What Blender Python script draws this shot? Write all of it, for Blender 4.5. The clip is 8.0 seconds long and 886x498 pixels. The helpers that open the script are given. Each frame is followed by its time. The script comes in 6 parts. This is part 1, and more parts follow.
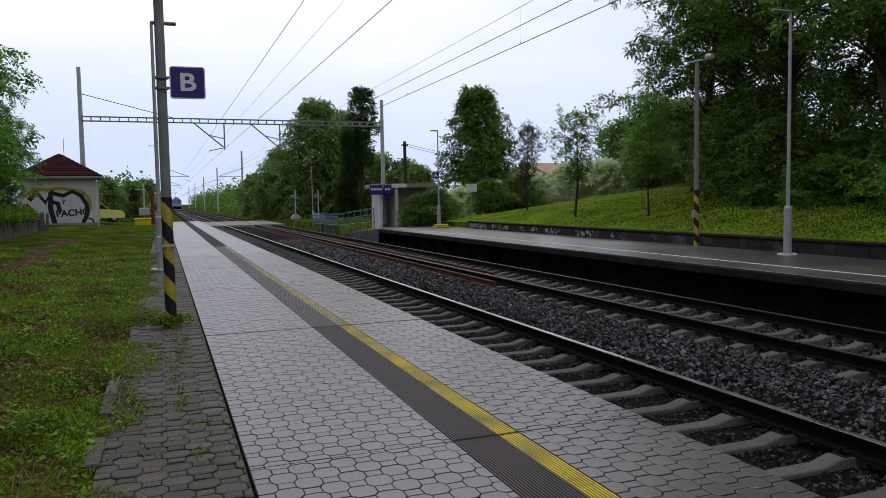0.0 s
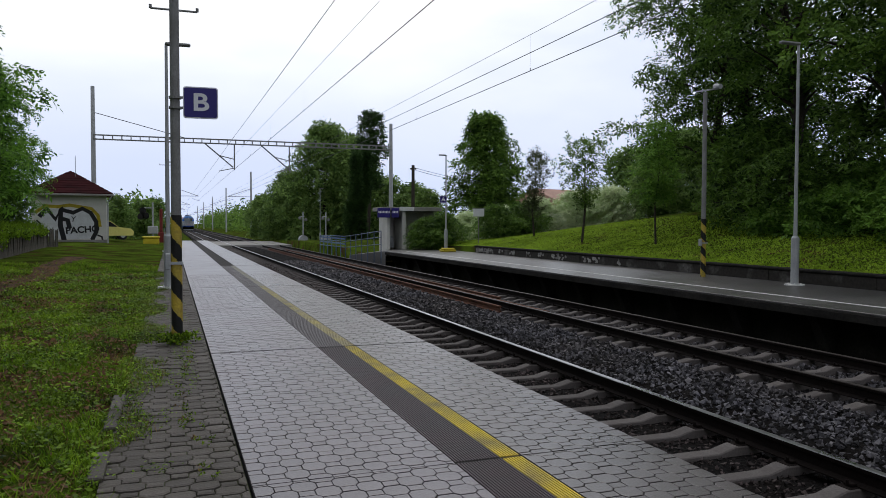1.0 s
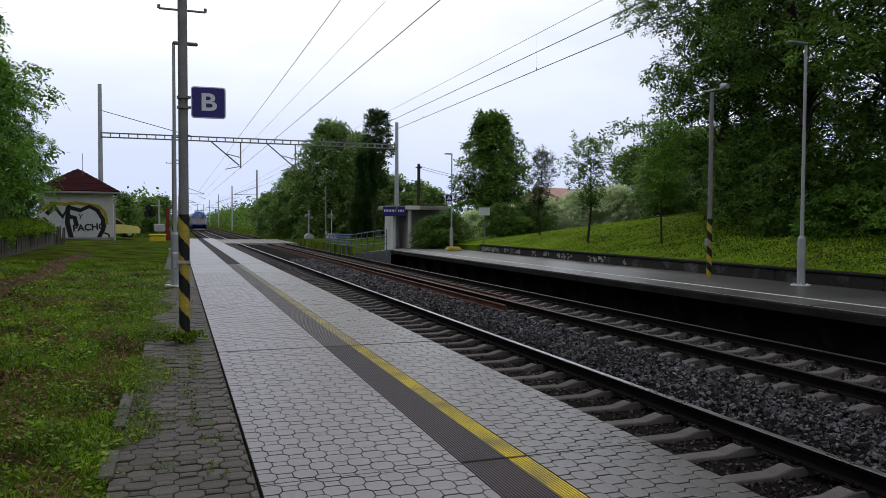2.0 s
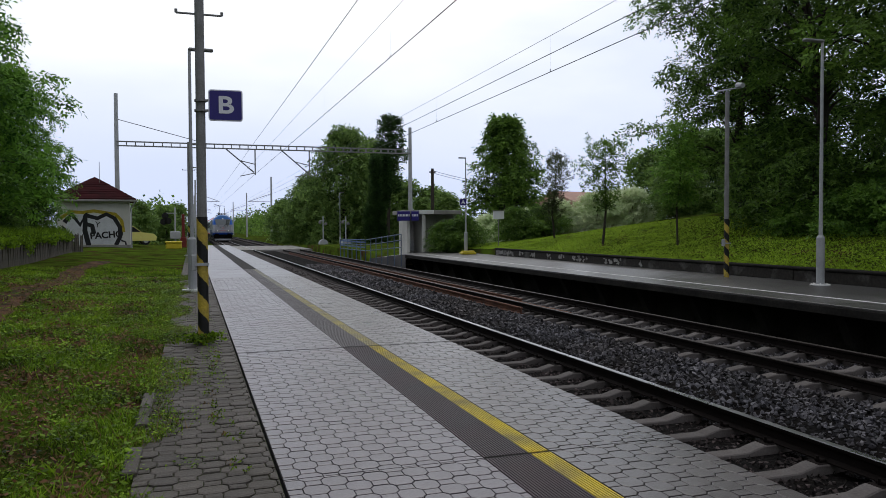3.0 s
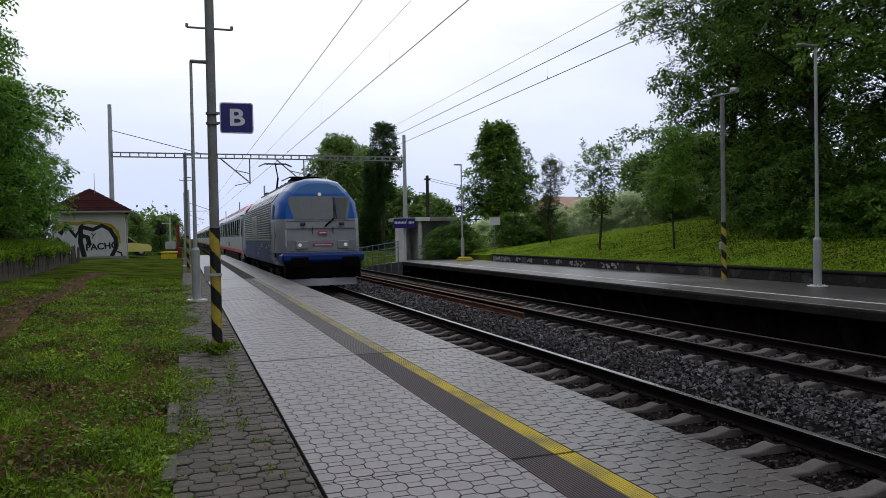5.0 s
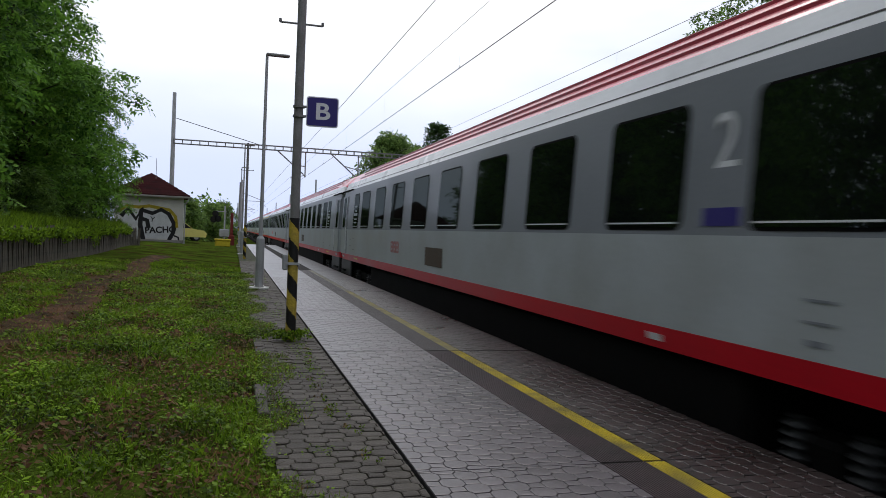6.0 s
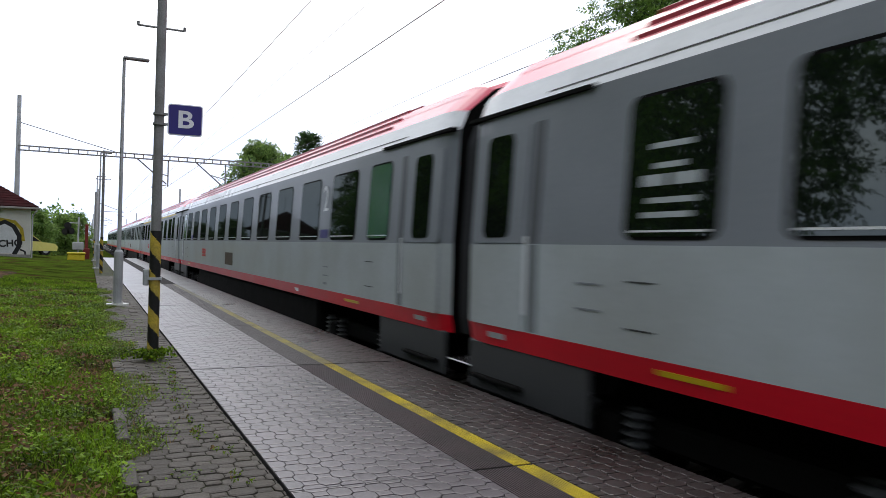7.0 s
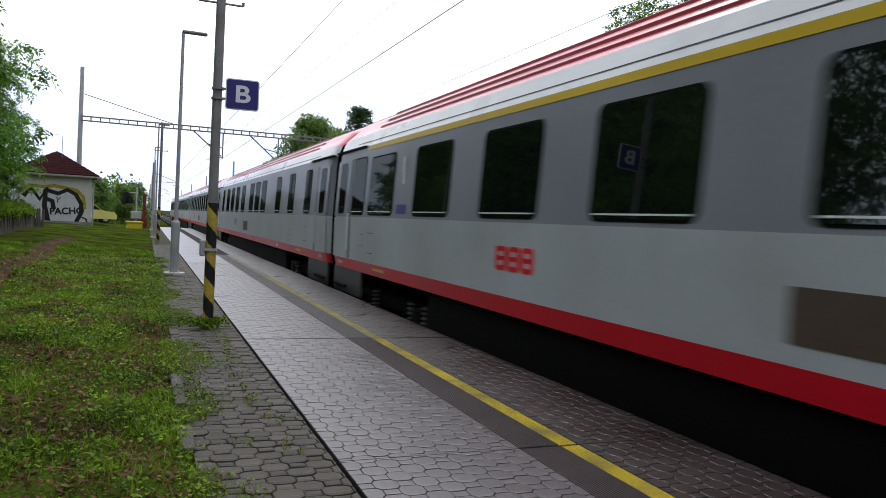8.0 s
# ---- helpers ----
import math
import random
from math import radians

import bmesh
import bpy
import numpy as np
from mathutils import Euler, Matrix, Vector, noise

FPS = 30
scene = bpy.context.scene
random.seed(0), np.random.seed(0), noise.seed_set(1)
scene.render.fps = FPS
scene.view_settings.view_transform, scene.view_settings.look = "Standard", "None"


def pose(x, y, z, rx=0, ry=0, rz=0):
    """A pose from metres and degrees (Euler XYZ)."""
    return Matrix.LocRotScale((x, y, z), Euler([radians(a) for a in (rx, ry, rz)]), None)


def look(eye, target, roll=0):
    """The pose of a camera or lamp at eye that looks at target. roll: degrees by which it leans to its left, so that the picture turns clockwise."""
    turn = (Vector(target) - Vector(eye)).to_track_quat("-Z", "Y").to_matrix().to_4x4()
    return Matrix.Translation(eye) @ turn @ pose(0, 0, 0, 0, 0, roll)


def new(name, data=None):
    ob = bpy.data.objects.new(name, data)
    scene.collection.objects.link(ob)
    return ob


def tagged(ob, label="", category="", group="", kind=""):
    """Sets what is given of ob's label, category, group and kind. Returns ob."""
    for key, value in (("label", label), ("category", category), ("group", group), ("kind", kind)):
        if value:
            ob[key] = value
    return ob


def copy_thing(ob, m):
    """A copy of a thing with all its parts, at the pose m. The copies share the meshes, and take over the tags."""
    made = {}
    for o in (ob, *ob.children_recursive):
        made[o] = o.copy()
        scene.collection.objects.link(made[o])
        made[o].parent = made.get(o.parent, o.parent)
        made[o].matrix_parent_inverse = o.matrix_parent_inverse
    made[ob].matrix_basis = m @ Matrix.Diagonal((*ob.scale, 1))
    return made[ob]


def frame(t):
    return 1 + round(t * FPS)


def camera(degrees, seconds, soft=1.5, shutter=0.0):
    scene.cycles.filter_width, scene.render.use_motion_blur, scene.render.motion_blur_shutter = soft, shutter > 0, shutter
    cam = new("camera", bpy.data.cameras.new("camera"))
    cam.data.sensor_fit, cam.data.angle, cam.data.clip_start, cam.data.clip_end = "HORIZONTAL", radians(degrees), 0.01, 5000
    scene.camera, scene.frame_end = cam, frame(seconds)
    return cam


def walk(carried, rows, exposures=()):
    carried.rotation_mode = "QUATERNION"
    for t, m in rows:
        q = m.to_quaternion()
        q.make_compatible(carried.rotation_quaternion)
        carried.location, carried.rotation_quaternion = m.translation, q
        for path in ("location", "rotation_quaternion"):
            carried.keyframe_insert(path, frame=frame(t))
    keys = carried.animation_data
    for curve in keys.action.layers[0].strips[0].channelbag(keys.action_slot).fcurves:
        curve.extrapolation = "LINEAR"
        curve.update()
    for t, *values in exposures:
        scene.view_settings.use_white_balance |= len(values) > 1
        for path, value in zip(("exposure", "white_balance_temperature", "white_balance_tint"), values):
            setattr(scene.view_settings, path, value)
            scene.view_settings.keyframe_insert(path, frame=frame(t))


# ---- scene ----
cam = camera(61.5, 8.0, soft=0.8, shutter=0.1)
PATH = [
    (0, (0.007, 0.409, 1.321), (0.708, 2.278, 1.189), -1.0),
    (0.5, (-0.001, 0.423, 1.322), (0.693, 2.293, 1.187), 0.1),
    (1, (-0.006, 0.375, 1.308), (0.68, 2.252, 1.241), 0.1),
    (1.5, (-0.018, 0.311, 1.304), (0.647, 2.196, 1.257), 0.0),
    (1.7, (-0.023, 0.349, 1.326), (0.658, 2.228, 1.246), 0.2),
    (2.8, (-0.024, 0.366, 1.289), (0.602, 2.265, 1.255), 0.3),
    (3, (-0.056, 0.375, 1.265), (0.582, 2.27, 1.208), -0.3),
    (3.5, (-0.069, 0.29, 1.266), (0.536, 2.195, 1.194), 0.1),
    (4, (-0.127, 0.394, 1.281), (0.524, 2.284, 1.237), -0.3),
    (4.2, (-0.143, 0.427, 1.285), (0.489, 2.324, 1.253), -0.8),
    (5.3, (-0.368, 0.285, 1.282), (0.293, 2.171, 1.232), -1.1),
    (5.5, (-0.449, 0.349, 1.311), (0.126, 2.263, 1.238), 0.6),
    (6, (-0.628, 0.327, 1.263), (-0.084, 2.252, 1.228), 2.3),
    (6.5, (-0.617, 0.399, 1.277), (0.134, 2.253, 1.261), 2.8),
    (7, (-0.619, 0.322, 1.28), (0.241, 2.127, 1.282), 1.6),
    (7.5, (-0.652, 0.339, 1.294), (0.109, 2.188, 1.265), 1.9),
    (8, (-0.65, 0.306, 1.291), (0.095, 2.161, 1.226), 3.0),
]
walk(cam, [(t, look(eye, target, roll)) for t, eye, target, roll in PATH], exposures=[(0.0, -0.4), (5.3, -0.4), (5.9, -0.36), (6.5, 0.07), (7.0, 0.28), (8.0, 0.17)])

# ---------- world, sun, exposure ----------
RAIL = -0.58          # rail head below the paved platform, which is z = 0
T1, T2 = 4.30, 8.35   # centre lines of the two tracks


def make_world():
    w = bpy.data.worlds.new("overcast")
    scene.world = w
    w.use_nodes = True
    nt = w.node_tree
    nt.nodes.clear()
    out = nt.nodes.new("ShaderNodeOutputWorld")
    bg = nt.nodes.new("ShaderNodeBackground")
    sky = nt.nodes.new("ShaderNodeTexSky")
    sky.sky_type, sky.sun_disc = "NISHITA", False
    sky.sun_elevation, sky.sun_rotation = radians(48), radians(20)
    sky.dust_density, sky.ozone_density = 4.0, 1.5
    geo = nt.nodes.new("ShaderNodeTexCoord")
    cloud = nt.nodes.new("ShaderNodeTexNoise")
    cloud.inputs["Scale"].default_value, cloud.inputs["Detail"].default_value = 2.2, 5.0
    stretch = nt.nodes.new("ShaderNodeMapping")
    stretch.inputs["Scale"].default_value = (1, 1, 3.0)
    ramp = nt.nodes.new("ShaderNodeValToRGB")
    ramp.color_ramp.elements[0].position, ramp.color_ramp.elements[1].position = 0.35, 0.65
    ramp.color_ramp.elements[0].color = (8.6, 9.3, 10.9, 1)
    ramp.color_ramp.elements[1].color = (12.5, 12.7, 13.0, 1)
    mix = nt.nodes.new("ShaderNodeMixRGB")
    mix.inputs[0].default_value = 0.88
    bg.inputs["Strength"].default_value = 0.10
    link = nt.links.new
    link(geo.outputs["Generated"], stretch.inputs["Vector"])
    link(stretch.outputs[0], cloud.inputs["Vector"])
    link(cloud.outputs["Fac"], ramp.inputs[0])
    link(sky.outputs[0], mix.inputs[1])
    link(ramp.outputs[0], mix.inputs[2])
    # thin cloud ahead lets more light through than the thick cloud behind
    dot = nt.nodes.new("ShaderNodeVectorMath")
    dot.operation = "DOT_PRODUCT"
    dot.inputs[1].default_value = (0.28, 0.93, 0.22)
    veil = nt.nodes.new("ShaderNodeMapRange")
    veil.interpolation_type = "SMOOTHSTEP"
    veil.inputs["From Min"].default_value, veil.inputs["From Max"].default_value = -0.5, 0.85
    veil.inputs["To Min"].default_value, veil.inputs["To Max"].default_value = 0.86, 1.30
    tint = nt.nodes.new("ShaderNodeVectorMath")
    tint.operation = "SCALE"
    # a bluish veil low over the horizon
    sep = nt.nodes.new("ShaderNodeSeparateXYZ")
    low = nt.nodes.new("ShaderNodeMapRange")
    low.interpolation_type = "SMOOTHSTEP"
    low.inputs["From Min"].default_value, low.inputs["From Max"].default_value = 0.02, 0.30
    low.inputs["To Min"].default_value, low.inputs["To Max"].default_value = 1.0, 0.0
    haze = nt.nodes.new("ShaderNodeMixRGB")
    haze.inputs[2].default_value = (7.0, 7.9, 10.2, 1)
    link(geo.outputs["Generated"], sep.inputs[0])
    link(sep.outputs["Z"], low.inputs["Value"])
    link(low.outputs[0], haze.inputs[0])
    link(mix.outputs[0], haze.inputs[1])
    link(geo.outputs["Generated"], dot.inputs[0])
    link(dot.outputs["Value"], veil.inputs["Value"])
    link(haze.outputs[0], tint.inputs[0])
    link(veil.outputs[0], tint.inputs["Scale"])
    link(tint.outputs[0], bg.inputs["Color"])
    link(bg.outputs[0], out.inputs[0])


make_world()
sun = new("sun", bpy.data.lights.new("sun", "SUN"))
sun.data.energy, sun.data.angle, sun.data.color = 0.5, radians(25), (1.0, 0.97, 0.92)
sun.matrix_world = look((10, 27, 34), (0, 0, 0))
scene.view_settings.exposure = 0.0


# ---------- materials ----------
def mat(name, col, rough=0.7, var=0.25, scale=6.0, fine=60.0, bump=0.2, metal=0.0, second=None, spec=0.25, rnd=0.0, coat=0.0, stain=0.5, bdist=0.01):
    """A painted or natural surface: colour varied by two noises, with fine relief."""
    m = bpy.data.materials.new(name)
    m.use_nodes = True
    nt = m.node_tree
    p = nt.nodes["Principled BSDF"]
    link = nt.links.new
    p.inputs["Roughness"].default_value, p.inputs["Metallic"].default_value = rough, metal
    p.inputs["Specular IOR Level"].default_value = spec
    p.inputs["Coat Weight"].default_value = coat
    co = nt.nodes.new("ShaderNodeTexCoord")
    n1 = nt.nodes.new("ShaderNodeTexNoise")
    n1.inputs["Scale"].default_value, n1.inputs["Detail"].default_value = scale, 6
    n2 = nt.nodes.new("ShaderNodeTexNoise")
    n2.inputs["Scale"].default_value, n2.inputs["Detail"].default_value = fine, 4
    link(co.outputs["Object"], n1.inputs["Vector"])
    link(co.outputs["Object"], n2.inputs["Vector"])
    ramp = nt.nodes.new("ShaderNodeValToRGB")
    lo = second or tuple(c * (1 - var) for c in col)
    ramp.color_ramp.elements[0].position, ramp.color_ramp.elements[1].position = stain - 0.15, stain + 0.15
    ramp.color_ramp.elements[0].color, ramp.color_ramp.elements[1].color = (*lo, 1), (*col, 1)
    link(n1.outputs["Fac"], ramp.inputs[0])
    grain = nt.nodes.new("ShaderNodeMapRange")
    grain.inputs["From Min"].default_value, grain.inputs["From Max"].default_value = 0.3, 0.7
    grain.inputs["To Min"].default_value, grain.inputs["To Max"].default_value = 1 - var, 1 + var * 0.6
    link(n2.outputs["Fac"], grain.inputs["Value"])
    mul = nt.nodes.new("ShaderNodeVectorMath")
    mul.operation = "SCALE"
    link(ramp.outputs[0], mul.inputs[0])
    link(grain.outputs[0], mul.inputs["Scale"])
    last = mul
    if rnd:
        info = nt.nodes.new("ShaderNodeObjectInfo")
        isl = nt.nodes.new("ShaderNodeNewGeometry")
        add = nt.nodes.new("ShaderNodeMath")
        add.operation = "ADD"
        fr = nt.nodes.new("ShaderNodeMath")
        fr.operation = "FRACT"
        link(info.outputs["Random"], add.inputs[0])
        link(isl.outputs["Random Per Island"], add.inputs[1])
        link(add.outputs[0], fr.inputs[0])
        r = nt.nodes.new("ShaderNodeMapRange")
        r.inputs["To Min"].default_value, r.inputs["To Max"].default_value = 1 - rnd, 1 + rnd
        link(fr.outputs[0], r.inputs["Value"])
        m2 = nt.nodes.new("ShaderNodeVectorMath")
        m2.operation = "SCALE"
        link(last.outputs[0], m2.inputs[0])
        link(r.outputs[0], m2.inputs["Scale"])
        last = m2
    link(last.outputs[0], p.inputs["Base Color"])
    rr = nt.nodes.new("ShaderNodeMapRange")
    rr.inputs["To Min"].default_value, rr.inputs["To Max"].default_value = max(rough - 0.12, 0.02), min(rough + 0.12, 1)
    link(n1.outputs["Fac"], rr.inputs["Value"])
    link(rr.outputs[0], p.inputs["Roughness"])
    if bump:
        b = nt.nodes.new("ShaderNodeBump")
        b.inputs["Strength"].default_value, b.inputs["Distance"].default_value = bump, bdist
        link(n2.outputs["Fac"], b.inputs["Height"])
        link(b.outputs[0], p.inputs["Normal"])
    return m


def leaf_mat(name, col, dark, single=0.45):
    m = bpy.data.materials.new(name)
    m.use_nodes = True
    nt = m.node_tree
    p = nt.nodes["Principled BSDF"]
    link = nt.links.new
    g = nt.nodes.new("ShaderNodeNewGeometry")
    co = nt.nodes.new("ShaderNodeTexCoord")
    n = nt.nodes.new("ShaderNodeTexNoise")
    n.inputs["Scale"].default_value = 0.9
    n.inputs["Detail"].default_value = 3.0
    link(co.outputs["Object"], n.inputs["Vector"])
    add = nt.nodes.new("ShaderNodeMath")
    add.operation = "MULTIPLY_ADD"
    link(g.outputs["Random Per Island"], add.inputs[0])
    add.inputs[1].default_value = single
    link(n.outputs["Fac"], add.inputs[2])
    ramp = nt.nodes.new("ShaderNodeValToRGB")
    ramp.color_ramp.elements[0].position, ramp.color_ramp.elements[1].position = 0.45, 0.5 + single * 1.05
    ramp.color_ramp.elements[0].color, ramp.color_ramp.elements[1].color = (*dark, 1), (*col, 1)
    link(add.outputs[0], ramp.inputs[0])
    link(ramp.outputs[0], p.inputs["Base Color"])
    p.inputs["Roughness"].default_value = 0.55
    p.inputs["Specular IOR Level"].default_value = 0.12
    tr = nt.nodes.new("ShaderNodeBsdfTranslucent")
    link(ramp.outputs[0], tr.inputs["Color"])
    mx = nt.nodes.new("ShaderNodeMixShader")
    mx.inputs[0].default_value = 0.40
    link(p.outputs[0], mx.inputs[1])
    link(tr.outputs[0], mx.inputs[2])
    link(mx.outputs[0], nt.nodes["Material Output"].inputs[0])
    return m


def glow_mat(name, col, power):
    m = bpy.data.materials.new(name)
    m.use_nodes = True
    p = m.node_tree.nodes["Principled BSDF"]
    p.inputs["Base Color"].default_value = (*col, 1)
    p.inputs["Emission Color"].default_value = (*col, 1)
    p.inputs["Emission Strength"].default_value = power
    return m


M_PAVE = mat("grey_hex_paving", (0.106, 0.087, 0.100), 0.33, 0.18, 1.1, 90, 0.22, rnd=0.16, second=(0.062, 0.053, 0.061), spec=0.74)
# Base colour lowered along the edge to hold the passing train's shade.
M_PAVE2 = mat("dusty_paving_with_train_shade", (0.045, 0.035, 0.034), 0.31, 0.18, 1.3, 90, 0.22, rnd=0.14, second=(0.027, 0.021, 0.019), spec=1.0)
M_JOINT = mat("paving_joint_dirt", (0.028, 0.025, 0.025), 0.95, 0.3, 4, 80, 0.4)
M_OLDPAVE = mat("old_mossy_pavers", (0.096, 0.084, 0.075), 0.7, 0.25, 2.5, 70, 0.4, rnd=0.25, second=(0.054, 0.046, 0.035))
M_MOSSJOINT = mat("mossy_joint", (0.035, 0.03, 0.022), 0.95, 0.4, 3, 60, 0.6, second=(0.05, 0.065, 0.02))
M_TACT = mat("brown_ribbed_strip", (0.078, 0.054, 0.060), 0.55, 0.2, 2, 80, 0.3, second=(0.050, 0.039, 0.043))
M_TACTOLD = mat("greyed_ribbed_strip", (0.085, 0.072, 0.076), 0.5, 0.2, 2, 80, 0.3, second=(0.060, 0.050, 0.053), spec=0.5)
M_YELMID = mat("rubbed_yellow_line", (0.44, 0.36, 0.08), 0.5, 0.28, 2.2, 45, 0.3, second=(0.22, 0.19, 0.10), stain=0.50, spec=0.5)
M_YEL = mat("worn_yellow_line", (0.66, 0.50, 0.03), 0.55, 0.22, 3.0, 45, 0.3, second=(0.30, 0.235, 0.06), stain=0.46)
M_EARTH = mat("bare_brown_earth", (0.135, 0.072, 0.042), 0.95, 0.45, 3, 30, 0.9, second=(0.035, 0.028, 0.014), bdist=0.04, spec=0.05)
M_YELWORN = mat("faded_yellow_line", (0.24, 0.215, 0.12), 0.45, 0.25, 3.0, 45, 0.3, second=(0.15, 0.138, 0.10), spec=0.6)
M_CONC = mat("weathered_concrete", (0.30, 0.29, 0.275), 0.85, 0.25, 1.2, 30, 0.4, second=(0.22, 0.21, 0.19))
# Stained concrete, taken further down to paint in the shade below the overhang.
M_DARKCONC = mat("stained_shade_black_concrete", (0.03, 0.028, 0.025), 0.9, 0.35, 1.5, 25, 0.4, second=(0.014, 0.013, 0.012), spec=0.1)
M_WALLCONC = mat("peeling_retaining_wall", (0.26, 0.25, 0.24), 0.9, 0.4, 1.1, 14, 0.4, second=(0.03, 0.027, 0.023), stain=0.70)
M_LIMEWASH = mat("flaking_whitewash", (0.36, 0.35, 0.33), 0.9, 0.25, 3, 30, 0.3, second=(0.20, 0.19, 0.18))
M_SLEEPER = mat("concrete_sleeper", (0.112, 0.101, 0.097), 0.85, 0.2, 3, 50, 0.3, second=(0.075, 0.063, 0.058), rnd=0.15)
# Bed colour near black: it paints the shade in the gaps between stones.
M_BALLAST = mat("ballast_gap_shade", (0.008, 0.0075, 0.0075), 0.95, 0.5, 1.0, 16, 1.0, second=(0.006, 0.0045, 0.004), spec=0.05, rnd=0.0, bdist=0.05)
M_STONE = mat("ballast_stone", (0.090, 0.086, 0.096), 0.65, 0.3, 0.6, 40, 0.3, second=(0.060, 0.052, 0.052), rnd=0.85)
M_STONER = mat("rust_stained_stone", (0.060, 0.046, 0.045), 0.8, 0.3, 0.8, 40, 0.3, second=(0.020, 0.014, 0.012), rnd=0.85)
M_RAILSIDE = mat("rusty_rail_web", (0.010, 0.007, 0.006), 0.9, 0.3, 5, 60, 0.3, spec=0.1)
M_RAILTOP = mat("polished_rail_head", (0.40, 0.40, 0.41), 0.30, 0.08, 2, 80, 0.05, metal=1.0)
M_RAILDULL = mat("dull_rail_head", (0.05, 0.042, 0.038), 0.5, 0.15, 2, 80, 0.05, metal=0.6)
M_RUST = mat("brown_rust", (0.14, 0.06, 0.035), 0.85, 0.3, 4, 60, 0.3, second=(0.08, 0.035, 0.022))
M_ASPH = mat("damp_asphalt", (0.085, 0.08, 0.078), 0.34, 0.25, 0.5, 70, 0.3, second=(0.05, 0.047, 0.046), spec=0.8)
M_WHITE = mat("white_paint", (0.72, 0.72, 0.70), 0.6, 0.1, 3, 40, 0.1)
M_PLASTER = mat("off_white_plaster", (0.62, 0.61, 0.57), 0.9, 0.12, 1.0, 30, 0.3, second=(0.50, 0.49, 0.45))
M_ROOF = mat("dark_red_tiles", (0.050, 0.010, 0.012), 0.8, 0.25, 1.5, 20, 0.4, second=(0.030, 0.008, 0.009), rnd=0.12, spec=0.03)
M_GALV = mat("galvanised_steel", (0.42, 0.43, 0.44), 0.5, 0.12, 3, 50, 0.1, metal=0.15, second=(0.34, 0.35, 0.36))
M_GREYPOLE = mat("grey_painted_pole", (0.25, 0.25, 0.25), 0.6, 0.2, 5, 60, 0.15, second=(0.19, 0.185, 0.18))
M_POLEY = mat("pole_stripe_yellow", (0.52, 0.38, 0.05), 0.6, 0.25, 12, 60, 0.2, second=(0.36, 0.27, 0.06))
M_POLEK = mat("pole_stripe_black", (0.018, 0.018, 0.018), 0.55, 0.3, 12, 60, 0.2)
M_SIGNBLUE = mat("dark_blue_sign", (0.034, 0.026, 0.19), 0.4, 0.06, 2, 50, 0.02)
M_SIGNWHITE = mat("sign_white", (0.78, 0.78, 0.82), 0.5, 0.05, 2, 50, 0.02)
M_WOODFENCE = mat("old_fence_wood", (0.085, 0.072, 0.055), 0.9, 0.3, 6, 50, 0.4, rnd=0.25, second=(0.05, 0.045, 0.035))
M_BARK = mat("tree_bark", (0.055, 0.045, 0.035), 0.95, 0.35, 5, 30, 0.6)
M_GRAFK = mat("black_spray", (0.02, 0.02, 0.022), 0.7, 0.2, 5, 30, 0.05)
M_GRAFY = mat("yellow_spray", (0.42, 0.33, 0.03), 0.8, 0.3, 5, 30, 0.05)
M_GRAFW = mat("white_spray", (0.60, 0.61, 0.64), 0.8, 0.15, 3, 30, 0.05)
M_CARY = mat("yellow_car_paint", (0.72, 0.66, 0.20), 0.3, 0.05, 2, 30, 0.02, coat=0.6)
M_YELBOX = mat("yellow_plastic", (0.60, 0.48, 0.03), 0.5, 0.1, 4, 40, 0.05)
M_RED = mat("signal_red", (0.17, 0.025, 0.02), 0.5, 0.1, 4, 40, 0.05)
M_BLACK = mat("black_rubber", (0.015, 0.015, 0.016), 0.6, 0.2, 6, 50, 0.2)
M_GREENRAIL = mat("faded_blue_railing", (0.13, 0.18, 0.26), 0.6, 0.2, 6, 50, 0.1)
M_TEALRAIL = mat("blue_railing_paint", (0.10, 0.17, 0.32), 0.6, 0.2, 6, 50, 0.1)
M_WIRE = mat("dark_wire", (0.06, 0.06, 0.065), 0.5, 0.1, 2, 20, 0, metal=0.5)
M_ORANGE = mat("clay_roof", (0.44, 0.27, 0.21), 0.8, 0.2, 0.8, 8, 0.3)
M_TREEC = leaf_mat("leaves_mid", (0.20, 0.34, 0.055), (0.030, 0.070, 0.016))
M_TREED = leaf_mat("leaves_dark", (0.15, 0.265, 0.045), (0.013, 0.034, 0.009))
M_TREEF = leaf_mat("leaves_of_far_trees", (0.26, 0.39, 0.10), (0.055, 0.11, 0.030))
M_TREEL = leaf_mat("leaves_light", (0.22, 0.40, 0.06), (0.07, 0.16, 0.025))
M_BUSHW = leaf_mat("pale_shrub_leaves", (0.80, 0.84, 0.60), (0.36, 0.50, 0.20))
M_TREEA = leaf_mat("acacia_leaves", (0.20, 0.40, 0.05), (0.030, 0.090, 0.014))
M_TREEP = leaf_mat("dark_plum_leaves", (0.09, 0.12, 0.04), (0.026, 0.034, 0.016))
M_CONIFER = leaf_mat("conifer_needles", (0.075, 0.14, 0.04), (0.018, 0.040, 0.014))
M_IVY = leaf_mat("ivy_leaves", (0.20, 0.37, 0.055), (0.05, 0.11, 0.02))
M_GRASSB = leaf_mat("grass_blades", (0.175, 0.290, 0.018), (0.013, 0.032, 0.004), 0.62)
M_GRASSF = leaf_mat("young_grass_blades", (0.27, 0.43, 0.026), (0.065, 0.15, 0.011), 0.62)
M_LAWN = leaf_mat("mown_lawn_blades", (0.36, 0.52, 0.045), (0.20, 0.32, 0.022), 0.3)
M_STRAW = leaf_mat("dry_stalks", (0.30, 0.21, 0.09), (0.07, 0.045, 0.02))
